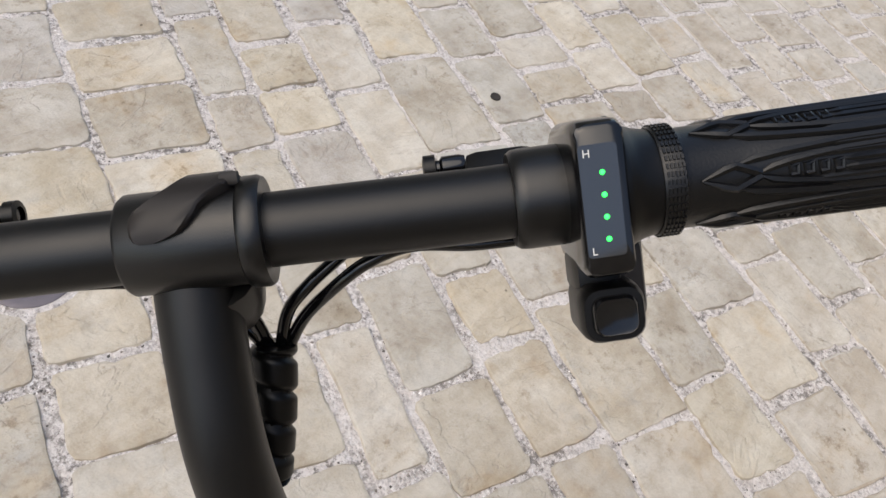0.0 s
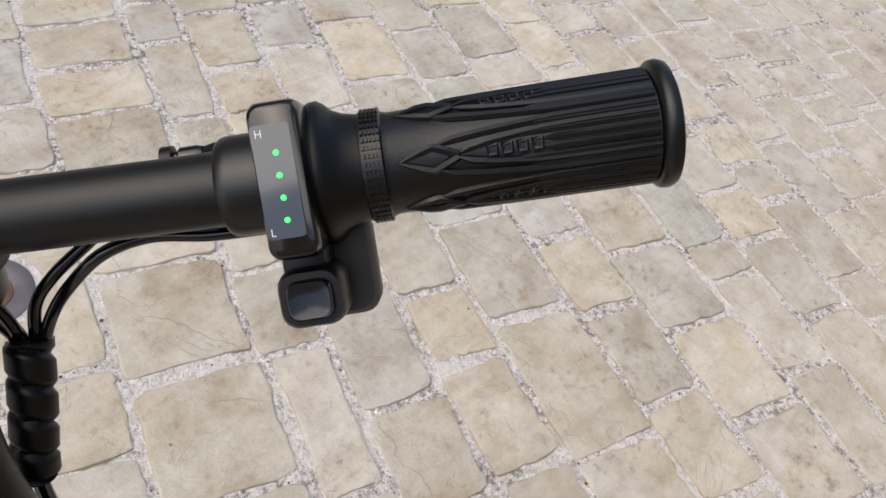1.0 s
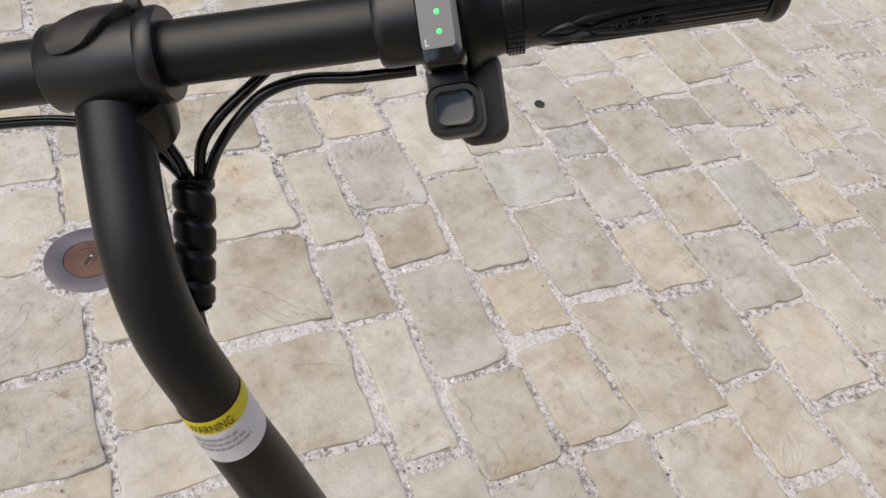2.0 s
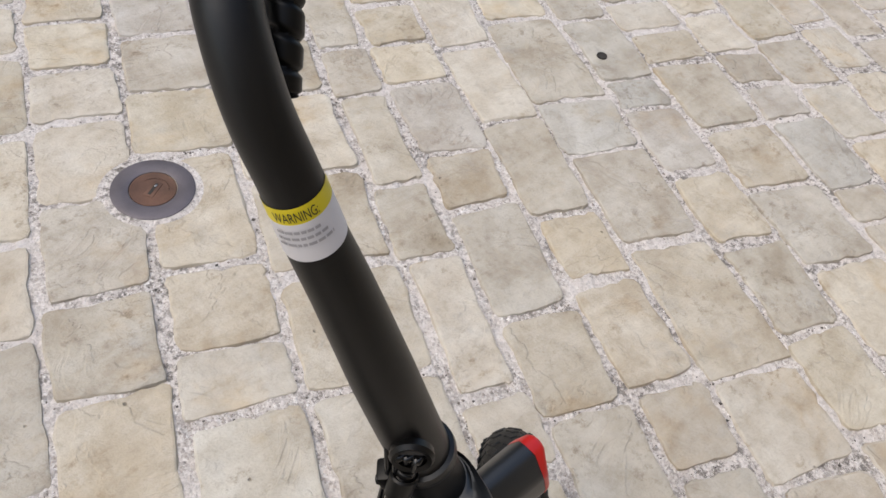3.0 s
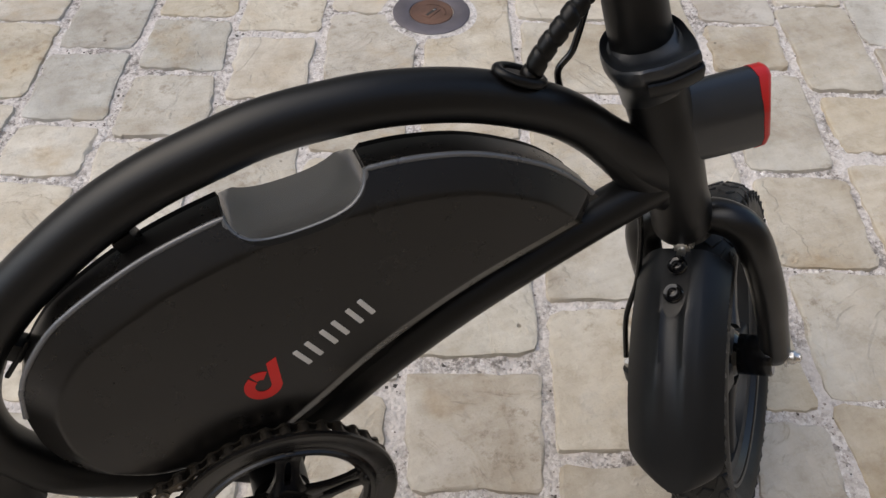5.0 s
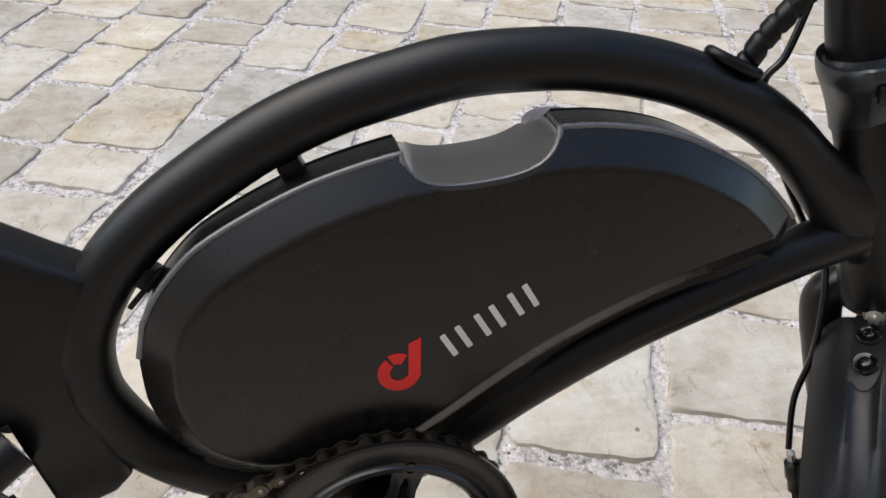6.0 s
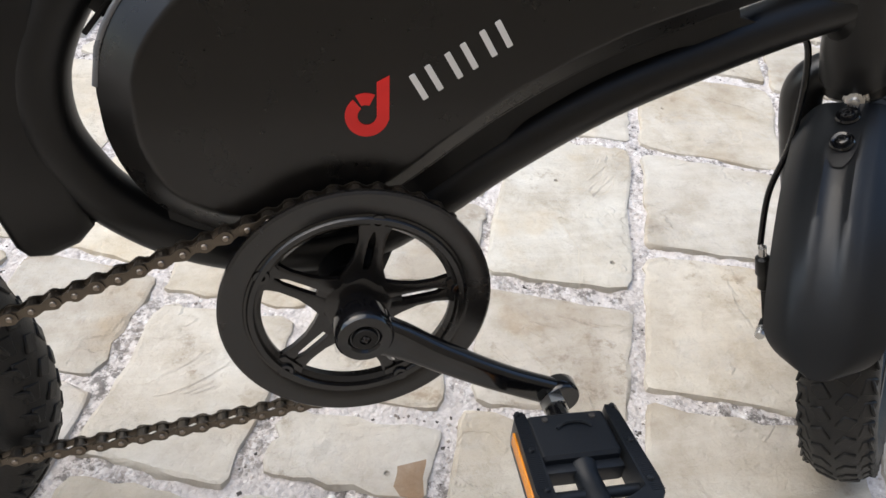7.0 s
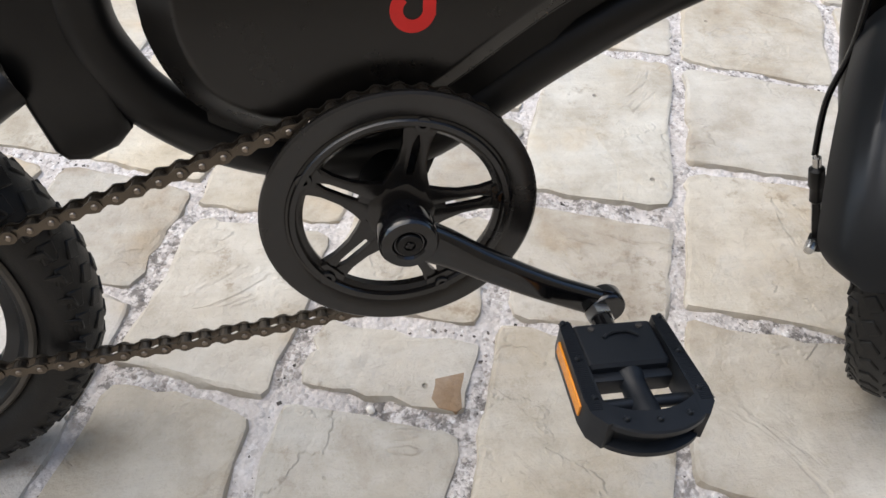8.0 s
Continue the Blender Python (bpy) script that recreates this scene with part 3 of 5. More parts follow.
# ---- folding collar on the head tube
COLLAR_MID = Vector((-.017, -.006))
COLLAR_EDGE = [(0, .0225), (30, .0230), (60, .0240), (90, .0262), (120, .0290), (150, .0360), (172, .0440), (188, .0486), (191, .0490), (194, .0482), (212, .0452), (230, .0455), (238, .0460), (241, .0440), (252, .0365), (270, .0285), (300, .0240), (330, .0228)]
RIM = [(math.atan2(p.y, p.x), p.length) for p in spline([(r * math.cos(radians(a)), r * math.sin(radians(a)), 0) for a, r in COLLAR_EDGE], 5, closed=True)]


def collar_ring(reach, z, rim=RIM):
    """A ring between the stem (reach 0) and the lip of the collar (reach 1)."""
    out = []
    for a, r in rim:
        d = .0205 + (r - .0205) * reach
        bow = .0030 * math.exp(-((a % math.tau - radians(191)) / .22) ** 2) * reach
        out.append(STEER @ Vector((COLLAR_MID.x + d * math.cos(a), COLLAR_MID.y + d * math.sin(a), z + bow)))
    return out


collar = part("folding_collar", loft([collar_ring(k, z) for k, z in ((.0, .466), (.10, .474), (.30, .484), (.62, .495), (.88, .5025), (.98, .5065), (1.01, .5105), (.985, .5145), (.93, .5158), (.82, .5150), (.64, .5122), (.42, .5104), (.20, .5104), (.04, .5125), (-.15, .5135))]), GUARDMAT, bike, "satin black flared folding collar with a pointed lip")
# clip strip that runs below the lip from its point to the square tab
arc = [(a, r) for a, r in RIM if radians(193) < a % math.tau < radians(243)]
strip = []
for z, k0, k1 in ((.4945, .93, .70), (.4960, .99, .70), (.5030, 1.075, .70), (.5052, 1.075, .70), (.5062, 1.03, .70)):
    strip.append(collar_ring(k0, z, arc) + collar_ring(k1, z, arc[::-1]))
part("collar_clip", loft(strip), PLASTIC, collar, "black clip strip under the lip of the collar")
part("lever_catch", moved(box(.015, .012, .019, at(-.0330, .0150, .568), .003), STEER), PLASTIC, bike)
bolt(STEER @ at(-.0350, .0205, .566) @ Matrix.Rotation(radians(-90), 4, "X"), .0036, .003, "catch_screw", bike, PLASTIC)

# ---- stem
STEM = [(-.0175, -.0065, .475), (-.0170, -.0042, .52), (-.0165, -.0036, .56), (-.0148, -.0028, .60), (-.0100, -.0010, .65), (-.0004, .0022, .72), (.0052, .005, .76), (.0092, .0055, .79), (.0170, .0082, .826), (.0336, .0095, .857), (.059, .0100, .880), (.083, .0095, .899)]
SR = [.0210, .0203, .0196, .0193, .0189, .0166, .0152, .0144, .0140, .0138, .0139, .0139]
rad = [interp([(i, r) for i, r in enumerate(SR)], k / 8) for k in range(8 * 11 + 1)]
STEM_LINE = spline(STEM, 8)
stem = part("stem", moved(tube(STEM_LINE, rad, 32), STEER), MATT, bike, "matt black curved folding stem")
part("stem_band", moved(lathe([(.0196, -.0065), (.0222, -.0055), (.0230, 0), (.0224, .005), (.0196, .0062)], 36, at(-.0165, -.0036, .560)), STEER), FORKPAINT, stem)
hm = aim(steer_pt(-.0360, -.0070, .6010), STEER.to_3x3() @ Vector((-1, 0, .1)))
part("cable_port", lathe([(.0088, -.004), (.0128, -.003), (.0136, .0016), (.0118, .0042), (.0088, .003)], 26, hm @ Matrix.Diagonal((1, 1.15, 1, 1))), PLASTIC, stem, "black rubber cable port")
part("port_hollow", lathe([(0, .0008), (.0083, .0008), (.0083, -.002)], 22, hm), DARK, stem)


def on_stem(angle, z, lift):
    """A point on the stem's surface; angle in degrees from its back towards its right."""
    zs = [(p.z, i) for i, p in enumerate(STEM_LINE)]
    k = interp(zs, z)
    x0, y0 = (interp([(i, p[axis]) for i, p in enumerate(STEM_LINE)], k) for axis in (0, 1))
    r = interp([(i, v) for i, v in enumerate(rad)], k) + lift
    a = radians(180 + angle)
    return STEER @ Vector((x0 + r * math.cos(a), y0 + r * math.sin(a), z))


def wrap_patch(a0, a1, z0, z1, lift, n=28):
    """A strip laid round the stem."""
    bm = bmesh.new()
    cols = [[bm.verts.new(on_stem(a0 + (a1 - a0) * k / n, z, lift)) for z in (z0, z1)] for k in range(n + 1)]
    for p, q in zip(cols, cols[1:]):
        bm.faces.new((p[0], q[0], q[1], p[1]))
    return bm


LABEL_TOP, LABEL_BOT = .7895, .7590
label = part("label", wrap_patch(-95, 120, LABEL_BOT, LABEL_TOP - .0086, .0004), PAPER, stem, "white warning label with small grey lines")
part("label_band", wrap_patch(-95, 120, LABEL_TOP - .0086, LABEL_TOP, .0004), YELLOW, stem, "yellow band of the warning label")


def text_mesh(words, size):
    c = bpy.data.curves.new("text", "FONT")
    c.body, c.size, c.resolution_u = words, size, 3
    ob = bpy.data.objects.new("text", c)
    scene.collection.objects.link(ob)
    me = bpy.data.meshes.new_from_object(ob.evaluated_get(bpy.context.evaluated_depsgraph_get()))
    bm = bmesh.new()
    bm.from_mesh(me)
    bpy.data.objects.remove(ob)
    bpy.data.meshes.remove(me)
    return bm


bm = text_mesh("WARNING:", .0074)
x_end = max(v.co.x for v in bm.verts)
for v in bm.verts:
    v.co = on_stem(-33 + 80 * v.co.x / x_end, LABEL_TOP - .0070 + v.co.y, .0008)
part("label_word", bm, INK, label, "dark word on the yellow band")
for row, (a0, a1) in enumerate(((-38, 40), (-40, 52), (-42, 58))):
    a = a0
    rng = random.Random(row)
    while a < a1:
        w = rng.uniform(6, 15)
        part("label_line", wrap_patch(a, min(a + w, a1), LABEL_TOP - .0137 - row * .0036, LABEL_TOP - .0121 - row * .0036, .0008, 4), GREYINK, label)
        a += w + 2.5

# ---- handlebar and controls
def bar(y):
    return Vector((.0843, y, .9063 + (.0337 if y > -.0851 else .006) * (y + .0851)))


out_dir = (bar(-.25) - bar(-.15)).normalized()
BARX = STEER @ aim(bar(-.15) - out_dir * .15, out_dir)      # z runs out along the right grip
BARC = STEER @ aim(bar(0), bar(-.05) - bar(0))              # the same about the middle of the bar


def on_bar(profile, y, seg=36, m=None):
    """A turned part on the bar; heights run outwards from y."""
    return lathe([(r, h - y) for r, h in profile], seg, m or BARX)


handlebar = part("handlebar", moved(tube([bar(.232), bar(-.0851), bar(-.232)], .0121, 32), STEER), MATT, bike, "matt black straight handlebar")
# clamp in the middle
clamp = part("bar_clamp", on_bar([(.0118, -.0265), (.0154, -.0265), (.0163, -.0252), (.0165, .0105), (.0118, .0105)], 0, 36, BARC), FORKPAINT, bike, "satin black handlebar clamp")
part("clamp_ring", on_bar([(.0118, .0108), (.0172, .0108), (.0180, .0120), (.0180, .0165), (.0172, .0180), (.0118, .0180)], 0, 36, BARC), FORKPAINT, clamp)
part("clamp_foot", moved(loft([[(.080 + a, .0060 + b, z) for a, b in rounded(w, d, min(w, d) * .45)] for w, d, z in ((.029, .029, .876), (.031, .032, .882), (.032, .034, .888), (.030, .034, .896))]), STEER), FORKPAINT, clamp)


def round_bar(turn, out, r):
    """A point round the bar: turn in degrees from the rider's side, minus is up and ahead."""
    n, s = Vector((-.70, 0, .71)), Vector((-.71, 0, -.70))
    t = radians(turn)
    return STEER @ (bar(-out) + r * (math.cos(t) * n + math.sin(t) * s))


# cover flap laid over the clamp: from, to along the bar at each turn
FLAP = [(-7, -.0172, -.0128), (-10, -.0188, -.0090), (-15, -.0195, -.0050), (-22, -.0197, -.0026), (-32, -.0194, -.0002), (-40, -.0180, .0010), (-50, -.0140, .0042), (-60, -.0098, .0088), (-75, -.0064, .0104), (-95, -.0055, .0104), (-120, -.0055, .0104), (-140, -.0055, .0104)]
top_rows, low_rows = [], []
bm = bmesh.new()
for turn, a0, a1 in FLAP:
    lift = interp([(-140, .0203), (-60, .0203), (-20, .0190), (-5, .0180)], turn)
    row = [bm.verts.new(round_bar(turn, a0 + (a1 - a0) * v, lift - (.0008 if v in (0, 1) else 0))) for v in (0, .06, .3, .5, .7, .94, 1)]
    top_rows.append(row)
    low_rows.append([bm.verts.new(round_bar(turn, a0 + (a1 - a0) * v, .0161)) for v in (0, .06, .3, .5, .7, .94, 1)])
for rows_a, rows_b in zip(zip(top_rows, top_rows[1:]), zip(low_rows, low_rows[1:])):
    for (p, q) in (rows_a, rows_b):
        for j in range(6):
            bm.faces.new((p[j], q[j], q[j + 1], p[j + 1]))
    for j in (0, 6):
        bm.faces.new((rows_a[0][j], rows_a[1][j], rows_b[1][j], rows_b[0][j]))
for i in (0, -1):
    for j in range(6):
        bm.faces.new((top_rows[i][j], top_rows[i][j + 1], low_rows[i][j + 1], low_rows[i][j]))
part("clamp_cover", bm, CLAMPMAT, clamp, "brown-black plastic cover of the clamp")
part("clamp_screw", tube([round_bar(-72, .0070, .0190), round_bar(-72, .0125, .0190)], .0022, 12), DARK, clamp)
# right grip with its throttle
part("throttle_sleeve", on_bar([(.0118, .0958), (.0150, .0958), (.0160, .0972), (.0163, .100), (.0163, .1130), (.0150, .1135)], 0), FORKPAINT, handlebar)
part("throttle_collar", on_bar([(.0150, .1245), (.0215, .1245), (.0228, .1262), (.0230, .1285), (.0218, .1305), (.0194, .1330), (.0180, .1362), (.0172, .1400), (.0170, .1412)], 0, 48), PLASTIC, handlebar)
grip = part("grip", on_bar([(.0150, .1408), (.0174, .1410), (.0177, .1416), (.0177, .1476), (.0168, .1482), (.0163, .150), (.0165, .170), (.0170, .20), (.0172, .2320), (.0190, .2324), (.0203, .2338), (.0206, .2358), (.0199, .2378), (.0180, .2387), (.008, .2390), (0, .2390)], 0, 56), GRIPRUB, handlebar, "black ribbed rubber twist grip")
bm = bmesh.new()
for j in range(5):
    for k in range(44):
        m = BARX @ Matrix.Rotation(2 * math.pi * k / 44, 4, "Z") @ at(.0177, 0, .1422 + .00125 * j)
        box(.0011, .0015, .0008, m, 0, bm)
part("knurling", bm, GRIPRUB, grip)


def on_grip(turn, y, lift=0.0):
    """A point on the grip; turn in degrees round it, 0 facing the rider."""
    a = radians(turn)
    n, s = Vector((-.70, 0, .71)), Vector((.71, 0, .70))
    return STEER @ (bar(-y) + (.0166 + (y - .15) * .008 + lift) * (math.cos(a) * n + math.sin(a) * s))


ribs = []
for base in range(0, 360, 60):
    for off in (-21, -12.5, -4, 4.5, 13, 22):
        y0 = .196 if abs(off) < 10 else .178 + .0006 * abs(off)
        ribs.append((tuple((base + off, y) for y in (y0, y0 + .004, .2, .21, .22, .2315)), .0012))
    # pointed leaf outline and arrow
    for side in (-1, 1):
        ribs.append((tuple((base + side * t, y) for t, y in ((1, .170), (6, .174), (10, .180), (13, .188), (15.5, .196), (16.5, .21), (16.5, .2315))), .0013))
        ribs.append((tuple((base + side * t, y) for t, y in ((0, .1525), (9, .1595), (12, .163), (4, .1685), (1, .1705))), .0014))
        ribs.append((tuple((base + side * t, y) for t, y in ((12, .163), (17, .169), (20.5, .178), (23.5, .19), (25.5, .2), (26, .2315))), .0014))
    for k in range(4):
        ribs.append((tuple((base + a, y) for a, y in ((-5, .1795 + .0046 * k), (5, .1795 + .0046 * k), (5.5, .182 + .0046 * k), (-4.5, .182 + .0046 * k), (-5, .1795 + .0046 * k))), .0009))
for line, r in ribs:
    part("rib", tube([on_grip(t, y) for t, y in line], [r * .3] + [r] * (len(line) - 1), 6), GRIPRUB, grip)
part("grip", lathe([(.0150, .137), (.0176, .1372), (.0166, .1482), (.0165, .170), (.0170, .2325), (.0216, .2350), (.0214, .2420), (.0, .2446)], 40, STEER @ aim(bar(0), bar(1) - bar(0))), GRIPRUB, handlebar, "black rubber grip")

# display and switch beside the throttle
DISP = STEER @ Matrix.Translation(bar(-.1190)) @ Matrix(((0, .735, -.678, 0), (-1, 0, 0, 0), (0, .678, .735, 0), (0, 0, 0, 1)))
disp = part("display_housing", moved(loft([[(a + .0006, b - .0005, z) for a, b in rounded(w, h, r)] for w, h, r, z in ((.015, .036, .004, -.019), (.0160, .046, .005, -.008), (.0152, .047, .004, .016), (.0150, .046, .003, .026), (.0144, .044, .0035, .0296), (.0130, .042, .004, .0305))]), DISP), GLOSSY, bike, "glossy black battery display with four green lamps")
part("display_window", moved(loft([[(a - .0004, b - .0005, z) for a, b in rounded(.0112, .0325, .0012, 4)] for z in (.0302, .0311)]), DISP), GREYLENS, disp, "grey translucent display window")
for k in range(4):
    part("led", lathe([(0, .0316), (.0006, .0315), (.0008, .0311), (.0008, .030)], 12, DISP @ at(.0004, .0076 - .0064 * k, 0)), LED, disp, "small green glowing lamp")
for words, x, y in (("H", -.0049, .0122), ("L", -.0049, -.0158)):
    part("mark", moved(text_mesh(words, .0032), DISP @ at(x, y, .0313)), WHITEPRINT, disp, "small white letter")
part("display_clamp", moved(box(.013, .030, .014, at(.001, .0, -.021), .004), DISP), PLASTIC, disp)
sw = DISP @ at(.0015, -.0362, .008)
switch = part("switch_body", moved(loft([[(a, b, z) for a, b in rounded(w, h, .0052)] for w, h, z in ((.017, .015, -.014), (.0200, .0182, -.006), (.0202, .0182, .008), (.0196, .0176, .0125), (.0180, .0160, .0145))]), sw), PLASTIC, disp, "black thumb switch")
part("switch_button", moved(loft([[(a, b, z) for a, b in rounded(w, h, .0035)] for w, h, z in ((.0138, .0122, .0135), (.0138, .0122, .0165), (.0124, .0108, .0178), (.0095, .0080, .0174))]), sw), GLOSSY, disp, "glossy black push button")
part("switch_neck", moved(box(.0146, .016, .022, at(-.0002, -.0250, .004), .004), DISP), PLASTIC, disp)

part("throttle_block", moved(loft([[(a, b, z) for a, b in rounded(w, h, .006)] for w, h, z in ((.014, .024, -.020), (.019, .034, -.014), (.019, .034, -.002), (.016, .030, .002))]), DISP @ at(.010, -.031, -.006)), CLAMPMAT, disp, "dark plastic throttle housing")

# brake levers on the far side of the bar
for side in (-1, 1):
    lv = STEER @ Matrix.Translation(bar(side * .098) + Vector((-.007, 0, -.009))) @ Matrix.Diagonal((1, -side, 1, 1))
    lever = part("brake_lever", moved(tube(spline([(.032, .012, -.006), (.038, -.005, -.010), (.044, -.03, -.016), (.047, -.07, -.026), (.047, -.10, -.030)], 6), [.0052] * 6 + [.0060] * 6 + [.0058] * 6 + [.0052] * 6 + [.0046], 12, flat=.7), lv), GLOSSY, bike, "black brake lever")
    part("lever_bracket", moved(box(.022, .026, .014, at(.024, .002, -.002), .005), lv), PLASTIC, lever)
    part("barrel_adjuster", moved(lathe([(.0036, 0), (.0042, .002), (.0042, .008), (.003, .009), (.003, .014), (0, .014)], 14, at(.032, .014, .000) @ Matrix.Rotation(radians(-90), 4, "X")), lv), GLOSSY, lever)
    part("adjuster_collar", moved(lathe([(.003, 0), (.0052, .0005), (.0052, .0045), (.003, .005)], 14, at(.032, .024, .000) @ Matrix.Rotation(radians(-90), 4, "X")), lv), PLASTIC, lever)

# cables that gather in front of the stem
GATHER = Vector((.0735, -.0055, .8535))
CABLE_RUNS = (
    ((.0855, -.106, .8820), (.0850, -.083, .8835), (.0870, -.062, .8850), (.0830, -.046, .8845), (.0795, -.031, .8750), (.0768, -.0180, .8620)),
    ((.104, -.066, .893), (.098, -.052, .8880), (.090, -.038, .8825), (.083, -.024, .8760), (.078, -.0135, .8660)),
    ((.104, .066, .897), (.100, .044, .8900), (.093, .024, .8840), (.085, .008, .8740), (.077, -.0015, .8620)),
    ((.090, .098, .886), (.092, .062, .8830), (.091, .034, .8780), (.084, .012, .8680), (.076, .0005, .8590)),
    ((.098, .030, .900), (.096, .020, .8930), (.090, .010, .8850), (.082, .002, .8740), (.0755, -.003, .8610)),
)
for k, run in enumerate(CABLE_RUNS):
    end = GATHER + Vector((-.0035, -.003 + .0015 * k, -.006))
    part("cable", moved(tube(spline([*run, end, end + Vector((-.006, .0005, -.008))], 10), .0024, 10), STEER), GLOSSY, bike, "thin black control cable")
part("wrapped_cable", moved(spiral_wrap([(.0735, -.0055, .8535), (.0640, -.0035, .8440), (.0540, -.0005, .8330), (.0450, .0030, .8220), (.0395, .0058, .8130)], .0062, .0088, 4.6, 20), STEER), PLASTIC, bike, "cables in a black spiral wrap")
part("bundle_tail", moved(tube(spline([(.0400, .0056, .8140), (.0340, .0075, .7980), (.0275, .0085, .7780), (.0235, .008, .757)], 6), .0032, 8), STEER), GLOSSY, bike)

# ---- fork, turned with the bar
FORK = STEER @ at(0, -.0147, .315) @ Matrix.Rotation(radians(-2.5), 4, "X") @ at(0, .0147, -.315)
WC = Vector((.0075, -.0222, .1440))
fork = part("fork_crown", moved(lathe([(0, -.010), (.020, -.010), (.0235, -.006), (.0235, .006), (.0215, .010), (.0215, .020)], 28, at(0, -.012, .330)), STEER), FORKPAINT, bike, "satin black fork crown")
for s in (-1, 1):
    leg = part("fork_leg", moved(tube(spline([(0, -.014, .333), (0, -.016 + s * .022, .335), (-.002, -.018 + s * .038, .325), (-.003, -.020 + s * .044, .302), (0, -.022 + s * .047, .25), (.007, -.0222 + s * .046, .19), (.0105, -.0222 + s * .045, .150), (.0105, -.0222 + s * .045, .138)], 6), [.0145] * 20 + [.0140] * 8 + [.0135] * 9 + [.0125, .0115, .011, .0105, .010, .008], 18), FORK), FORKPAINT, bike, "satin black curved fork leg")
    nut_m = FORK @ Matrix.Translation(WC + Vector((.003, s * .0505, -.002))) @ Matrix.Rotation(radians(-90 * s), 4, "X")
    part("axle_nut", lathe([(.0098, .003), (.0098, .0055), (.0068, .006), (.0068, .0105), (.0052, .0125), (.0045, .016), (0, .0175)], 6 if s > 0 else 18, nut_m), STEEL, leg, "bright zinc axle nut")
part("crown_bolt", lathe([(0, .016), (.0035, .016), (.0035, .010), (.0062, .0095), (.0062, .004), (.0082, .0035), (.0082, 0)], 12, STEER @ at(-.021, -.0147, .326) @ Matrix.Rotation(radians(-80), 4, "Y")), STEEL, fork, "bright crown bolt")


def tread(R, half, name, parent, m, count=50):
    """Chevron lugs round a tyre, all in one mesh."""
    bm = bmesh.new()
    for k in range(count):
        a = 2 * math.pi * k / count
        for row, (y, turn, w, l, deep) in enumerate(((-.74, 14, .0105, .0132, .0050), (-.30, 30, .0100, .0125, .0024), (.30, -30, .0100, .0125, .0024), (.74, -14, .0105, .0132, .0050))):
            aa = a + (math.pi / count if row in (1, 2) else 0) + (math.pi / count * .5 if row > 1 else 0)
            drop = half * .62 * (1 - math.sqrt(max(0, 1 - y * y)))
            q = m @ Matrix.Rotation(aa, 4, "Z") @ at(R - drop - deep, 0, y * half) @ Matrix.Rotation(math.asin(y) * .85, 4, "Y").inverted() @ Matrix.Rotation(radians(turn), 4, "X")
            box(.0040, l, w, q, .0009, bm, 1)
    # curved blocks that run down over the shoulders
    for k in range(count):
        for s in (-1, 1):
            q = m @ Matrix.Rotation(2 * math.pi * (k + .25) / count, 4, "Z") @ at(R - .0150, 0, s * half * .872) @ Matrix.Rotation(radians(s * 16), 4, "X")
            box(.0130, .0105, .0022, q, .0008, bm, 1)
    return part(name, bm, RUBBER, parent)


def wheel(m, R=.162, half=.0265):
    """A tyre on a cast five-spoke rim, turned about the z axis of m."""
    prof = [(R - .0225 + .0215 * math.cos(radians(a)) * (1 if abs(a) < 100 else .9), half * .97 * math.sin(radians(a))) for a in range(-140, 141, 14)]
    tyre = part("tyre", lathe(prof + [(R - .040, half * .55), (R - .040, -half * .55)], 96, m, closed=True), RUBBER, bike, "black rubber tyre with chevron tread")
    tread(R, half, "tread", tyre, m)
    rim = part("rim", lathe([(R - .039, -.0165), (R - .046, -.0165), (R - .050, -.011), (R - .058, -.009), (R - .058, .009), (R - .050, .011), (R - .046, .0165), (R - .039, .0165)], 72, m, closed=True), RIMMAT, bike, "dark cast alloy rim")
    for s in (-1, 1):
        part("rim_edge", lathe([(R - .0385, s * .0168), (R - .0405, s * .0185), (R - .0435, s * .0175), (R - .042, s * .0160)], 72, m, closed=True), LIPMAT, rim)
    for k in range(5):
        q = m @ Matrix.Rotation(2 * math.pi * k / 5 + .5, 4, "Z")
        part("spoke", moved(loft([[(x, a, b) for a, b in rounded(w, t, .004, 4)] for x, w, t in ((.026, .030, .024), (.045, .020, .018), (.074, .018, .014), (.096, .022, .014), (.111, .034, .016))]), q), RIMMAT, rim)
    part("hub", lathe([(0, -.044), (.0172, -.044), (.0188, -.0425), (.0190, -.014), (.0225, -.010), (.0225, .010), (.0190, .014), (.0188, .0425), (.0172, .044), (0, .044)], 36, m), GLOSSY, rim, "black hub shell")
    return tyre


wheel(FORK @ Matrix.Translation(WC) @ Matrix.Rotation(radians(.6), 4, "Z") @ ALONG_Y)
REAR = Vector((-.3525, -.034, .1535))
wheel(Matrix.Translation(REAR) @ ALONG_Y)


# ---- front fender behind the fork
FC = Vector((-.0012, -.0135, .1417))


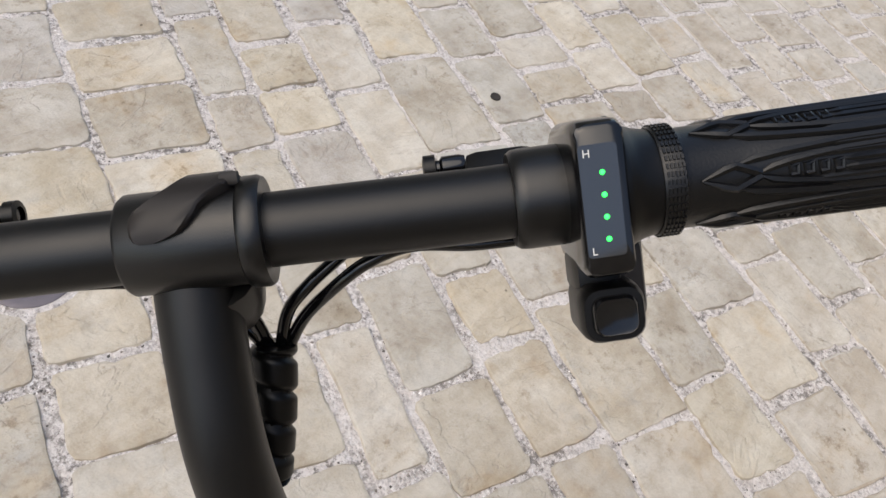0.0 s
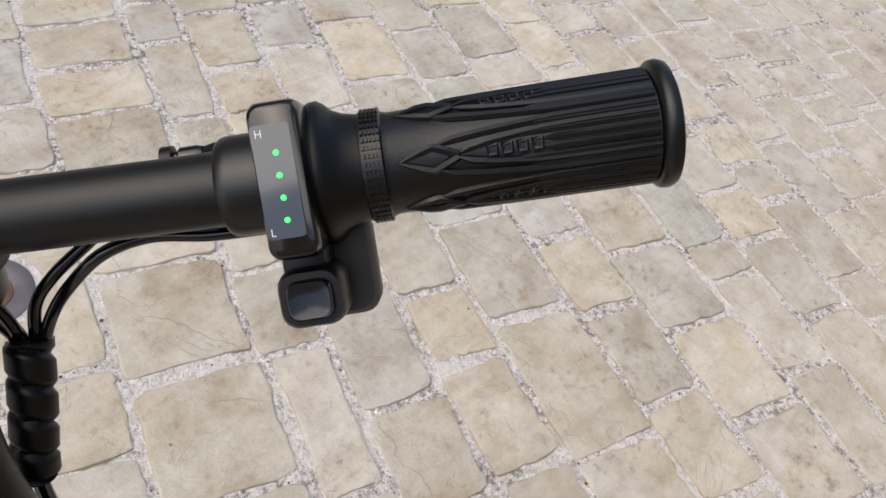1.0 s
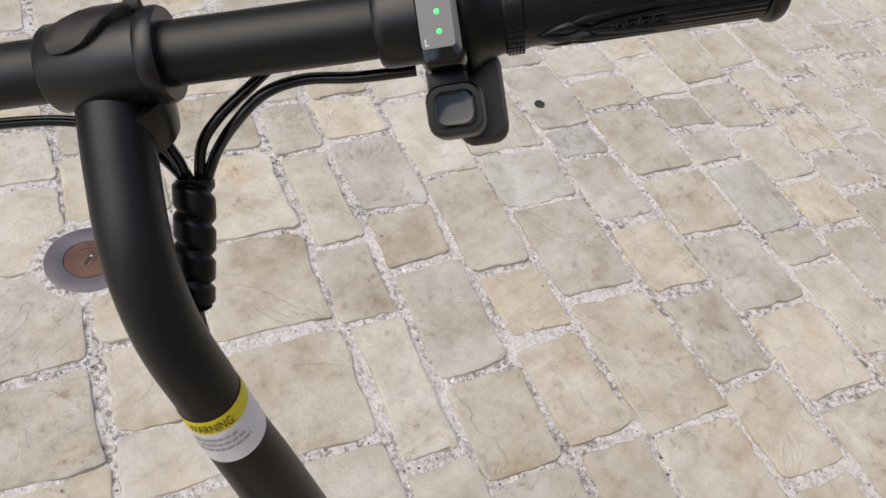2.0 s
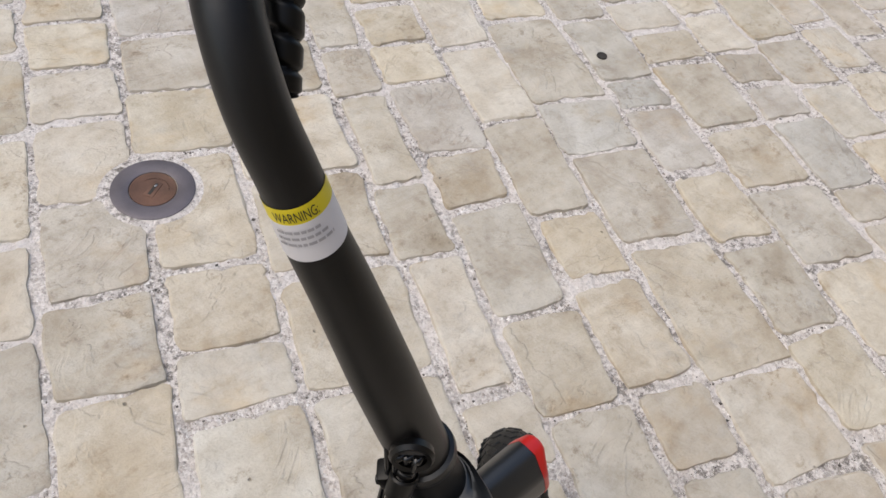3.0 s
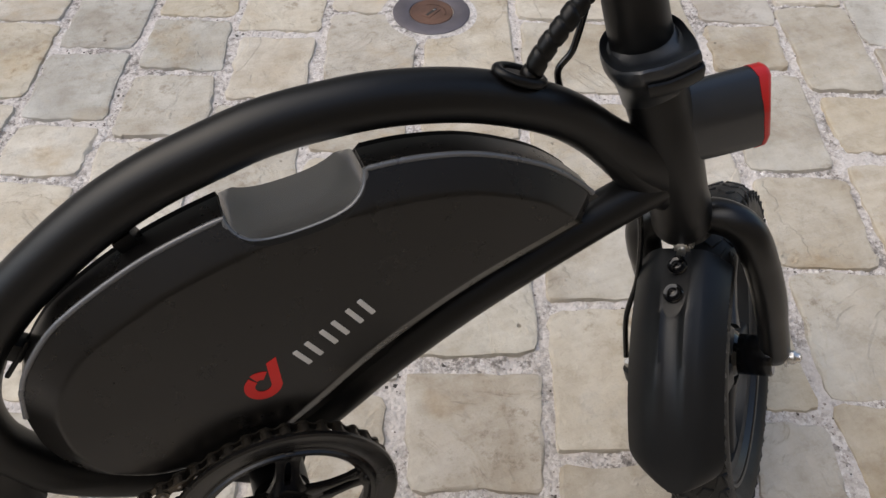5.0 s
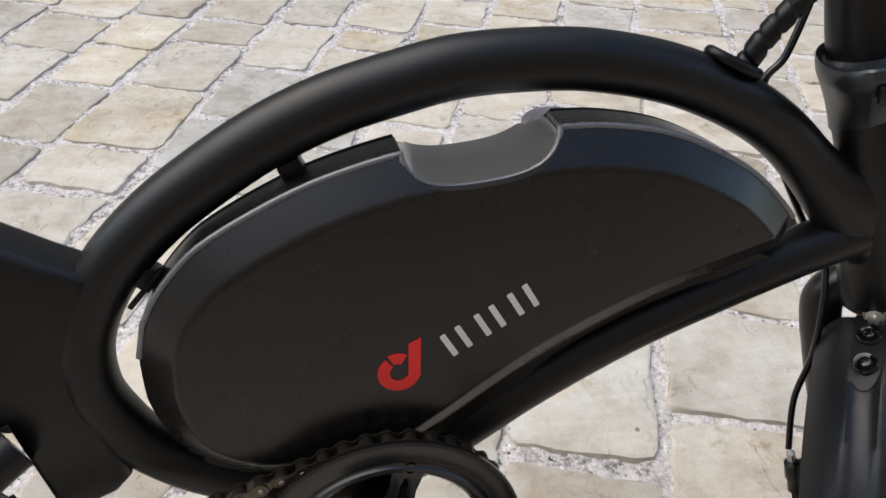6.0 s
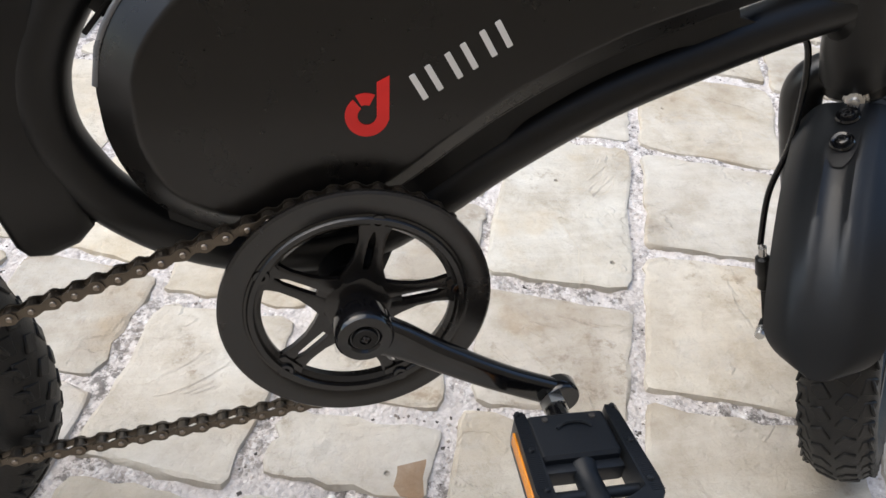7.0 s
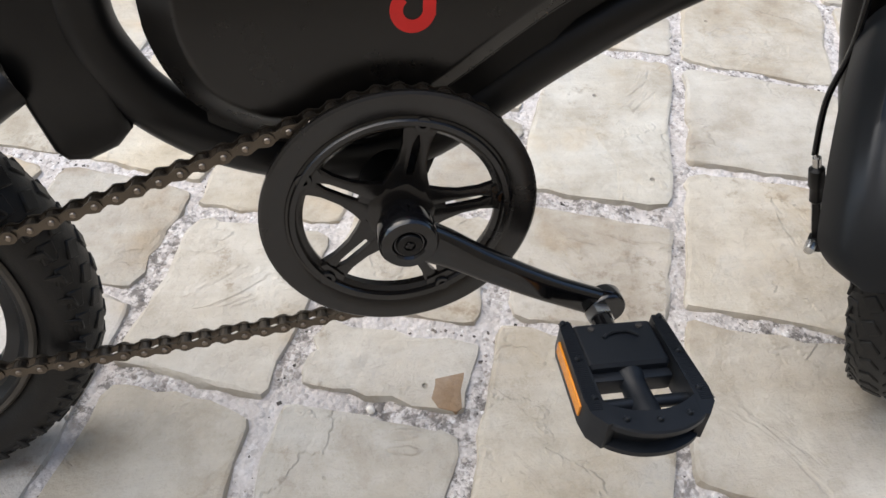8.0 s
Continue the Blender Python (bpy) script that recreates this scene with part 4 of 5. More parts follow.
def fender():
    rings = []
    cx, cz, cy = FC.x, FC.z, FC.y
    for k in range(45):
        t = 1 - (1 - k / 44) ** 1.5
        a = radians(98 + 60.5 * t)
        r = .1857 + .001 * t
        half = .0362 * math.sqrt(max(.10, 1 - (max(0, t - .845) / .160) ** 2.0))
        row = []
        for j in range(25):
            v = -1 + 2 * j / 24
            flute = .0030 * math.exp(-((abs(v) - .28) / .10) ** 2) * math.sin(math.pi * min(1, t * 1.3))
            drop = .020 * max(0, abs(v) - .42) ** 1.8 / .58 ** 1.8 * (1 - .5 * t)
            rr = r - drop + flute - .002 * v * v
            row.append(FORK @ Vector((cx + rr * math.cos(a), cy - .004 * t + half * v, cz + rr * math.sin(a))))
        rings.append(row)
    bm = bmesh.new()
    vs = [[bm.verts.new(p) for p in row] for row in rings]
    for p, q in zip(vs, vs[1:]):
        for j in range(24):
            bm.faces.new((p[j], q[j], q[j + 1], p[j + 1]))
    bmesh.ops.solidify(bm, geom=bm.faces[:], thickness=.0022)
    return bm


guard = part("fender", fender(), GUARDMAT, bike, "black moulded plastic front fender with two flutes")


def fender_pose(a_deg, lift, side=0.0):
    t = (a_deg - 98) / 60.5
    r, a = .1857 + .001 * t + lift, radians(a_deg)
    p = FORK @ Vector((FC.x + r * math.cos(a), FC.y + side, FC.z + r * math.sin(a)))
    return aim(p, FORK.to_3x3() @ Vector((math.cos(a), 0, math.sin(a))))


pl = bmesh.new()
rows_ = []
for k in range(13):
    a_deg = 99 + 17 * k / 12
    w = .0095 * math.sqrt(max(.02, 1 - max(0, (k - 7) / 5.2) ** 2))
    rows_.append([pl.verts.new(fender_pose(a_deg, .0016, w * v).translation) for v in (-1, -.5, 0, .5, 1)])
for p, q in zip(rows_, rows_[1:]):
    for j in range(4):
        pl.faces.new((p[j], q[j], q[j + 1], p[j + 1]))
bmesh.ops.solidify(pl, geom=pl.faces[:], thickness=.0012)
part("fender_bracket", pl, GUARDMAT, guard)
for a_deg in (103.4, 110.3):
    m = fender_pose(a_deg, .002)
    washer = part("washer", lathe([(.0030, 0), (.0074, 0), (.0078, .0012), (.0070, .0026), (.0042, .0020), (.0030, .0012)], 22, m), GLOSSY, guard)
    bolt(m @ at(0, 0, .0016), .0042, .0028, "fender_screw", guard, GLOSSY)

# front brake arm on the left of the fork
BR = FORK @ at(-.072, .037, .197)
arm = part("brake_adjuster", moved(lathe([(.0024, .030), (.0030, .026), (.0056, .024), (.0060, .010), (.0046, .008), (.0050, -.004), (.0034, -.006), (0, -.006)], 16), BR), PLASTIC, bike, "black cable adjuster of the front brake")
part("ferrule", moved(lathe([(.0028, .024), (.0031, .028), (.0031, .034), (0, .034)], 12), BR), STEEL, arm)
part("brake_arm", moved(box(.010, .006, .040, at(.004, 0, -.026), .0025), BR), PLASTIC, arm)
part("inner_wire", moved(tube([(0, -.004, -.004), (0, -.004, -.046)], .0010, 6), BR), STEEL, arm)
part("anchor_block", moved(box(.012, .011, .010, at(0, 0, -.046), .002), BR), PLASTIC, arm)
part("anchor_bolt", moved(lathe([(0, .010), (.0036, .009), (.0042, .006), (.0042, 0)], 12, at(-.004, .002, -.044) @ Matrix.Rotation(radians(-90), 4, "Y")), BR), STEEL, arm)
part("caliper", moved(box(.034, .020, .040, at(.024, -.004, -.030), .006), BR), PLASTIC, arm)

# ---- headlight on the head tube
LAMP_FRONT = [(.3955, .3835), (.401, .3872), (.412, .3868), (.424, .3832), (.434, .3815), (.444, .3835), (.4555, .3855)]
LAMP_SIDE = [(0, .4555), (.0045, .4548), (.0085, .4520), (.0170, .4372), (.0192, .4325), (.0196, .4280), (.0198, .4080), (.0186, .4010), (.0145, .3968), (0, .3955)]


def lamp_ring(u, swell=1.0):
    """A section of the headlight: u runs from the head tube to the slanted front edge."""
    right = [(-y, z) for y, z in LAMP_SIDE]
    ring = right + [(y, z) for y, z in LAMP_SIDE[-2:0:-1]]
    out = []
    for y, z in ring:
        front = interp(LAMP_FRONT, z)
        back = .309 - .27 * (z - .425)
        out.append(Vector((back + (front - back) * u, MID + .004 + y * swell, .4255 + (z - .4255) * swell)))
    return out


def lamp_rim(swell):
    """The rim: deep at the top of the lamp, a thin line below."""
    deep = [(.395, .0022), (.425, .0032), (.440, .0052), (.450, .0068), (.4555, .0105)]
    rings = [[p - Vector((interp(deep, p.z) * (1 - k / 4), 0, 0)) for p in lamp_ring(1.0, swell)] for k in range(5)]
    rings.append([p + Vector((.0022, 0, 0)) for p in lamp_ring(1.0, .95)])
    rings.append([p + Vector((.0016, 0, 0)) for p in lamp_ring(1.0, .86)])
    return loft(rings)


lamp = part("headlight", loft([lamp_ring(u, k) for u, k in ((0, .93), (.25, .955), (.5, .975), (.8, .99), (.985, .992))]), GUARDMAT, bike, "black wedge-shaped headlight with a red rim")
part("headlight_rim", lamp_rim(1.006), RED, lamp, "red headlight rim")
part("headlight_lens", loft([[p + Vector((x, 0, 0)) for p in lamp_ring(1.0, k)] for x, k in ((.0018, .855), (.0030, .80), (.0034, .4))]), GREYLENS, lamp)

# ---- chainring, cranks, chain
RC = Vector((0, -.0756, .2165))
RING = Matrix.Translation(RC) @ ALONG_Y           # z of the ring points outwards to the right
guard_ring = part("chain_guard", lathe([(.0612, -.0004), (.0622, .0026), (.0652, .0030), (.0662, .0014), (.0676, .0012), (.0690, .0022), (.0812, .0026), (.0827, .0015), (.0827, -.0012), (.0640, -.0012)], 96, RING, closed=True), RINGBLACK, bike, "satin black chain guard ring")
part("guard_step", lathe([(.0575, -.0040), (.0622, -.0040), (.0626, .0002), (.0600, .0008), (.0575, -.0016)], 96, RING, closed=True), RINGBLACK, guard_ring)
spider = part("spider", lathe([(.010, -.012), (.0185, -.012), (.0215, -.006), (.0215, -.002), (.017, .001), (.010, .001)], 36, RING, closed=True), RINGBLACK, bike, "black five-arm spider")
PH = 78.9
for k in range(5):
    q = RING @ Matrix.Rotation(radians(PH + 72 * k), 4, "Z")
    bm = bmesh.new()
    for s in (-1, 1):
        join(bm, loft([[(x, s * y, z) for y, z in ((y0, -.0052), (y1, -.0052), (y1, -.0014), ((y0 + y1) / 2, -.0006), (y0, -.0014))] for x, y0, y1 in ((.017, .0018, .0150), (.026, .0022, .0112), (.036, .0024, .0084), (.048, .0022, .0078), (.056, .0, .0092), (.0628, .0, .0098))]))
    join(bm, loft([[(x, y, z) for y, z in ((-.004, -.0050), (.004, -.0050), (.004, -.0016), (-.004, -.0016))] for x in (.016, .0275)]))
    part("spider_arm", moved(bm, q), RINGBLACK, spider)
    b = q @ at(.0629, 0, -.0002)
    part("ring_bolt", lathe([(.0022, .0012), (.0024, .0026), (.0046, .0026), (.0050, .0016), (.0050, -.001), (0, -.001), (0, .0012)], 18, b), GLOSSY, spider)
    part("guard_tab", moved(loft([[(x, y, z) for y, z in ((-w, -.0044), (w, -.0044), (w, .0006), (-w, .0006))] for x, w in ((.0555, .0075), (.0590, .0095), (.0640, .0110))]), q), RINGBLACK, guard_ring)
bm = bmesh.new()
lathe([(.060, -.0092), (.0722, -.0092), (.0722, -.0068), (.060, -.0068)], 76, RING, bm, closed=True)
for k in range(38):
    q = RING @ Matrix.Rotation(2 * math.pi * (k + .5) / 38, 4, "Z")
    join(bm, moved(loft([[(x, y, z) for y, z in ((-w, -.0089), (w, -.0089), (w, -.0071), (-w, -.0071))] for x, w in ((.0715, .0042), (.0755, .0028), (.0795, .0014))]), q))
part("chainring", bm, RINGPAINT, spider, "toothed chainring")

part("axle_boss", lathe([(0, .0), (.0105, 0), (.0125, -.002), (.0135, .020), (.0162, .024)], 28, RING @ at(0, 0, -.002)), GLOSSY, spider)
CR0, CR1 = Vector((-.0005, -.1085, .2222)), Vector((.1225, -.114, .1615))
crank = part("crank_arm", lathe([(0, -.016), (.0158, -.016), (.0170, -.012), (.0170, .0010), (.0155, .0030), (.0100, .0034), (.0085, .0018), (0, .0014)], 32, Matrix.Translation(CR0) @ ALONG_Y), GLOSSY, bike, "glossy black crank arm")
part("crank_bolt", lathe([(0, .0022), (.0030, .0022), (.0034, .0034), (.0070, .0034), (.0076, .0026), (.0076, 0)], 20, Matrix.Translation(CR0) @ ALONG_Y), PLASTIC, crank, "black bolt cap with a cross slot")
for a in (20, 110):
    part("cross_slot", moved(box(.0042, .0013, .0014, at(0, 0, .0030), 0), Matrix.Translation(CR0) @ ALONG_Y @ Matrix.Rotation(radians(a), 4, "Z")), DARK, crank)
path = spline([CR0 + Vector((.004, .006, -.002)), CR0 + Vector((.024, .006, -.0125)), CR0.lerp(CR1, .40) + Vector((0, .003, -.0010)), CR0.lerp(CR1, .68) + Vector((0, 0, -.0012)), CR1], 6)
rings = []
for i, p in enumerate(path):
    t = (path[min(i + 1, len(path) - 1)] - path[max(i - 1, 0)]).normalized()
    n = Vector((0, 1, 0))
    u = t.cross(n).normalized()
    f = i / (len(path) - 1)
    w = interp([(0, .0275), (.16, .0245), (.4, .0205), (.8, .0180), (1, .0190)], f)
    d = interp([(0, .013), (.3, .0125), (1, .0115)], f)
    rings.append([p + u * a + n * b for a, b in rounded(w, d, .0052, 6)])
part("crank_blade", loft(rings), GLOSSY, crank)
part("crank_eye", lathe([(0, -.0062), (.0112, -.0062), (.0120, -.005), (.0120, .005), (.0112, .0062), (0, .0062)], 26, Matrix.Translation(CR1) @ ALONG_Y), GLOSSY, crank)

# folding pedal
PED = Matrix.Translation((.1160, -.1320, .1610)) @ Matrix.Rotation(radians(3), 4, "Y")   # y runs inwards, body to -y
pedal = part("pedal", moved(loft([[(x, y, z) for x, z in rounded(w, h, .003, 4)] for y, w, h in ((-.0065, .046, .016), (-.0085, .050, .0195), (-.0385, .050, .0195), (-.0405, .047, .016))]), PED @ at(-.001, 0, .0005)), PEDALMAT, bike, "dark plastic folding pedal")
for s in (-1, 1):
    P = [(s * .0255, -.008), (s * .0265, -.004), (s * .0312, -.0045), (s * .0335, -.012), (s * .0365, -.062), (s * .0352, -.072), (s * .029, -.080), (s * .024, -.079), (s * .0262, -.066), (s * .0255, -.010)]
    bm = bmesh.new()
    f = bm.faces.new([bm.verts.new((x, y, -.0095)) for x, y in P])
    ext = bmesh.ops.extrude_face_region(bm, geom=[f])
    bmesh.ops.translate(bm, vec=(0, 0, .020), verts=[v for v in ext["geom"] if isinstance(v, bmesh.types.BMVert)])
    rail = part("side_rail", moved(bm, PED), PEDALMAT, pedal)
    bm = bmesh.new()
    for j in range(48):
        box(.0078, .0006, .0005, PED @ at(s * (.0294 + .00006 * j), -.006 - .00135 * j, .0106), 0, bm)
    part("rail_ribs", bm, PEDALMAT, rail)
    for y in (-.006, -.034, -.062):
        part("pedal_pin", lathe([(0, .0022), (.0012, .0020), (.0019, .0010), (.0020, 0)], 10, PED @ at(s * .0305, y, .0104)), PEDALMAT, rail)
part("reflector", moved(box(.0020, .048, .0085, at(-.0352, -.038, .0005) @ Matrix.Rotation(radians(-3.2), 4, "Z"), .0008), PED), ORANGE, pedal, "orange pedal reflector")
P = spline([(.030, -.070, 0), (.027, -.0795, 0), (.014, -.0865, 0), (0, -.0885, 0), (-.014, -.0865, 0), (-.027, -.0795, 0), (-.030, -.070, 0)], 5)
part("pedal_bow", moved(loft([[p + Vector((a * 0, -b, z)) for b, z in ((-.0150, .0060), (-.0150, .0103), (-.0010, .0105), (0, .0096), (0, .0062), (-.0062, .0056), (-.0062, -.0056), (0, -.0066), (0, -.0098), (-.0010, -.0107), (-.0090, -.0105), (-.0090, .0055))] for p in P]), PED), PEDALMAT, pedal)
for x in (-.018, 0, .018):
    part("pedal_pin", lathe([(0, .0022), (.0012, .0020), (.0019, .0010), (.0020, 0)], 10, PED @ at(x, -.080 + abs(x) * .12, .0104)), PEDALMAT, pedal)
part("pedal_barrel", moved(lathe([(.0085, .030), (.0085, .044), (.0072, .048), (.0078, .060), (.0085, .079), (0, .080)], 22, Matrix.Rotation(radians(90), 4, "X")), PED), PEDALMAT, pedal)
part("pedal_cross", moved(tube([(-.030, -.061, .001), (.030, -.061, .001)], .0036, 10), PED), PEDALMAT, pedal)
part("hinge_cheek", moved(box(.050, .007, .012, at(-.001, -.0435, -.001), .002), PED), PEDALMAT, pedal)
part("spindle", moved(tube([(0, .013, 0), (0, -.01, 0)], [.0068, .0068], 14), PED), GLOSSY, pedal)
part("spindle_flats", moved(lathe([(0, .012), (.0086, .012), (.0086, .005), (0, .005)], 6, Matrix.Rotation(radians(-90), 4, "X")), PED), STEEL, pedal)
part("hinge_tongue", moved(tube(spline([(-.010, -.020, .0110), (-.004, -.0165, .0118), (.006, -.0165, .0118), (.012, -.020, .0110)], 4), .0012, 6), PED), PEDALMAT, pedal)
for x in (-.015, .015):
    part("hinge_rivet", lathe([(0, .0012), (.0018, .0011), (.0020, 0)], 10, PED @ at(x, -.012, .0102)), DARK, pedal)

# chain: a loop over the ring and the rear sprocket
CY = RC.y + .0080
PITCH, RR, RS = .0127, .0769, .0325
CA, CB = Vector((RC.x, RC.z)), Vector((REAR.x, REAR.z - .006))
axis = CB - CA
dist, ang = axis.length, math.atan2(axis.y, axis.x)
beta = math.acos((RR - RS) / dist)
upper_a, lower_a = ang - beta, ang + beta


def circle_pt(c, r, a):
    return Vector((c.x + r * math.cos(a), c.y + r * math.sin(a)))


loop = []
for k in range(81):   # round the ring, from the upper contact over the front to the lower one
    a = upper_a - (2 * math.pi - 2 * beta) * k / 80
    loop.append(circle_pt(CA, RR, a))
low0, low1 = circle_pt(CA, RR, lower_a), circle_pt(CB, RS, lower_a)
for k in range(1, 40):
    t = k / 40
    loop.append(low0.lerp(low1, t) + Vector((0, -.006 * math.sin(math.pi * t))))
for k in range(31):
    loop.append(circle_pt(CB, RS, lower_a - 2 * beta * k / 30))
up0, up1 = circle_pt(CB, RS, upper_a), circle_pt(CA, RR, upper_a)
for k in range(1, 40):
    t = k / 40
    loop.append(up0.lerp(up1, t) + Vector((0, -.004 * math.sin(math.pi * t))))
length = sum((b - a).length for a, b in zip(loop, loop[1:] + loop[:1]))
count = 2 * round(length / PITCH / 2)
step = length / count
pins, need, i = [], 0.0, 0
ext = loop + loop[:1]
run = 0.0
for a, b in zip(ext, ext[1:]):
    seg_l = (b - a).length
    while need <= run + seg_l and len(pins) < count:
        pins.append(a.lerp(b, (need - run) / max(seg_l, 1e-9)))
        need += step
    run += seg_l


def plate_shape(y0, y1):
    out = []
    for cx, a0, a1 in ((PITCH / 2, -112, 112), (-PITCH / 2, 68, 292)):
        out += [(cx + .0043 * math.cos(radians(a0 + (a1 - a0) * k / 7)), .0043 * math.sin(radians(a0 + (a1 - a0) * k / 7))) for k in range(8)]
        out.append(((0), .0023 if cx > 0 else -.0023))
    return prism(out, y0, y1)


def link_mesh(outer):
    bm = bmesh.new()
    w = .0040 if outer else .0028
    for s in (-1, 1):
        join(bm, plate_shape(s * w - .0006, s * w + .0006))
    if not outer:
        for x in (-PITCH / 2, PITCH / 2):
            lathe([(0, -.0024), (.0038, -.0024), (.0038, .0024), (0, .0024)], 12, at(x, 0, 0) @ ALONG_Y, bm)
    bmesh.ops.recalc_face_normals(bm, faces=bm.faces)
    me = bpy.data.meshes.new("link")
    bm.to_mesh(me)
    bm.free()
    me.materials.append(CHAINMAT)
    return me


chain = part("chain", tube([(p.x, CY, p.y) for p in (pins[0], pins[0].lerp(pins[1], .5), pins[1])], .0012, 6), CHAINMAT, bike, "brownish greasy steel roller chain")
link_in, link_out = link_mesh(False), link_mesh(True)
bm = lathe([(0, .0056), (.0014, .0056), (.0019, .0050), (.0019, -.0050), (.0014, -.0056), (0, -.0056)], 10, ALONG_Y)
bmesh.ops.recalc_face_normals(bm, faces=bm.faces)
pin_me = bpy.data.meshes.new("pin")
bm.to_mesh(pin_me)
bm.free()
pin_me.materials.append(PINMAT)
for i in range(count):
    a, b = pins[i], pins[(i + 1) % count]
    mid, d = (a + b) / 2, b - a
    ob = new("link", link_out if i % 2 else link_in)
    ob.parent = chain
    ob.matrix_local = at(mid.x, CY, mid.y) @ Matrix.Rotation(-math.atan2(d.y, d.x), 4, "Y")
    ob = new("pin", pin_me)
    ob.parent = chain
    ob.matrix_local = at(a.x, CY, a.y)
part("sprocket", lathe([(.010, -.002), (RS - .001, -.002), (RS - .001, .002), (.010, .002)], 32, at(CB.x, CY, CB.y) @ ALONG_Y, closed=True), CHAINMAT, bike)

# ---------------------------------------------------------------- paving
def lines_of(lo, hi, step, reach):
    """Grid lines, close together from lo to hi and ever wider out to the horizon."""
    fine = [lo + step * k for k in range(int((hi - lo) / step) + 1)]
    out, d = [], step
    p = q = 0.0
    while p < reach:
        d *= 1.7
        p += d
        out.append(p)
    return [lo - v for v in out[::-1]] + fine + [fine[-1] + v for v in out]


def mortar_height(x, y):
    v = Vector((x, y, 0))
    z = -.0022 + .0034 * noise.noise(v * 15) + .0030 * noise.noise(v * 52) + .0016 * noise.noise(v * 120)
    return max(-.0060, min(-.0001, z))


gx, gy = lines_of(-.55, 1.75, .0055, 150), lines_of(-.15, 1.45, .0055, 150)
me = bpy.data.meshes.new("ground")
me.from_pydata([(x, y, mortar_height(x, y) if -.6 < x < 1.8 and -.2 < y < 1.5 else -.0004) for x in gx for y in gy], [], [(i * len(gy) + j, (i + 1) * len(gy) + j, (i + 1) * len(gy) + j + 1, i * len(gy) + j + 1) for i in range(len(gx) - 1) for j in range(len(gy) - 1)])
for p in me.polygons:
    p.use_smooth = True
me.materials.append(MORTAR)
ground = new("ground", me)
tagged(ground, "pale stone setts bedded in pebbly grey mortar", "paving", kind="structure")

E1, E2 = Vector((1, -.382)).normalized(), Vector((.382, 1)).normalized()
SCALE = math.hypot(1, .382)
# courses: where each begins, counted along x, and the cross joints known in it
COURSES = [
    (-.268, [1.323, 1.106, .869, .686, .453, .316, .130, -.063]),
    (-.112, [1.273, 1.122, .936, .737, .574, .349, .190, .039, -.048, -.230]),
    (.059, [1.346, 1.180, 1.015, .760, .611, .501, .227, .064, -.150]),
    (.236, [1.300, 1.130, .918, .712, .495, .308, .114, -.070]),
    (.453, [1.250, 1.098, .862, .692, .434, .302, .165, .035]),
    (.569, [1.381, 1.242, 1.122, .917, .783, .553, .374, .184, .026]),
    (.722, [1.426, 1.212, .980, .734, .582, .3827, .239, .085]),
    (.866, [1.281, 1.012, .867, .631, .362, .186]),
    (1.048, [1.260, 1.054, .959, .770, .595, .403, .218]),
    (1.195, [1.199, 1.081, .871, .698, .509]),
    (1.379, [1.240, 1.092, .983, .867, .669, .578]),
    (1.524, [1.118, .956, .785]),
    (1.676, [1.155, .981]),
    (1.812, []),
]
CREAMS = [(.58, .51, .405), (.57, .495, .385), (.62, .55, .445), (.55, .485, .395), (.59, .53, .44), (.60, .52, .395), (.57, .51, .425)]
BLUEGREY, GREY, TAN, PALE, OCHRE = (.48, .465, .435), (.38, .37, .345), (.56, .475, .355), (.61, .56, .485), (.43, .345, .235)
# stones whose tint stands out, by a place on them
SPECIAL = [
    (1.167, .569, BLUEGREY), (1.327, .568, GREY), (1.544, .238, BLUEGREY), (1.352, .703, (.50, .47, .42)), (1.342, .130, (.47, .435, .38)),
    (.859, .583, OCHRE), (1.210, .262, (.60, .51, .375)), (.930, .368, TAN), (.868, .199, (.57, .485, .37)), (1.404, .301, TAN), (.359, .584, TAN),
    (.319, .474, PALE), (.292, .389, (.59, .555, .49)), (-.124, 1.001, GREY), (-.179, .857, (.43, .425, .40)), (-.050, .782, (.48, .44, .375)),
    (.009, .938, (.49, .465, .41)), (.607, -.122, (.52, .415, .27)), (.485, -.088, (.51, .47, .41)), (.677, .053, (.53, .485, .41)), (.727, -.109, (.52, .475, .40)),
    (-.177, .103, (.63, .575, .49)), (-.161, .017, (.61, .55, .46)), (-.224, -.037, (.54, .465, .36)), (-.057, -.088, (.54, .50, .43)),
    (.298, -.084, (.58, .51, .41)), (-.039, .002, (.60, .54, .45)),
]
rng = random.Random(7)


def stone_outline(c0, c1, s0, s1, r):
    """An uneven rounded quadrilateral in course coordinates."""
    j = lambda w: r.uniform(-w, w)
    w, h = c1 - c0, s1 - s0
    cor = [(c0 + j(.006), s0 + j(.007)), (c1 + j(.006), s0 + j(.007)), (c1 + j(.006), s1 + j(.007)), (c0 + j(.006), s1 + j(.007))]
    out = []
    for i in range(4):
        a, b, z = Vector(cor[i]), Vector(cor[(i + 1) % 4]), Vector(cor[i - 1])
        rad = min(r.uniform(.006, .022), .125 * min(w, h))
        u0, u1 = (z - a).normalized(), (b - a).normalized()
        out.append(a + u0 * rad + (u0 - u1) * j(.0015))
        out.append(a + (u0 + u1) * rad * .26)
        out.append(a + u1 * rad + (u1 - u0) * j(.0015))
        n = Vector((u1.y, -u1.x))
        L = (b - a).length
        bow = j(.004)
        for t in (.17, .30, .43, .56, .69, .83):
            out.append(a + u1 * L * (t + j(.03)) + n * (bow * (1 - (2 * t - 1) ** 2) + r.triangular(-.0042, .0030, 0)))
    return out


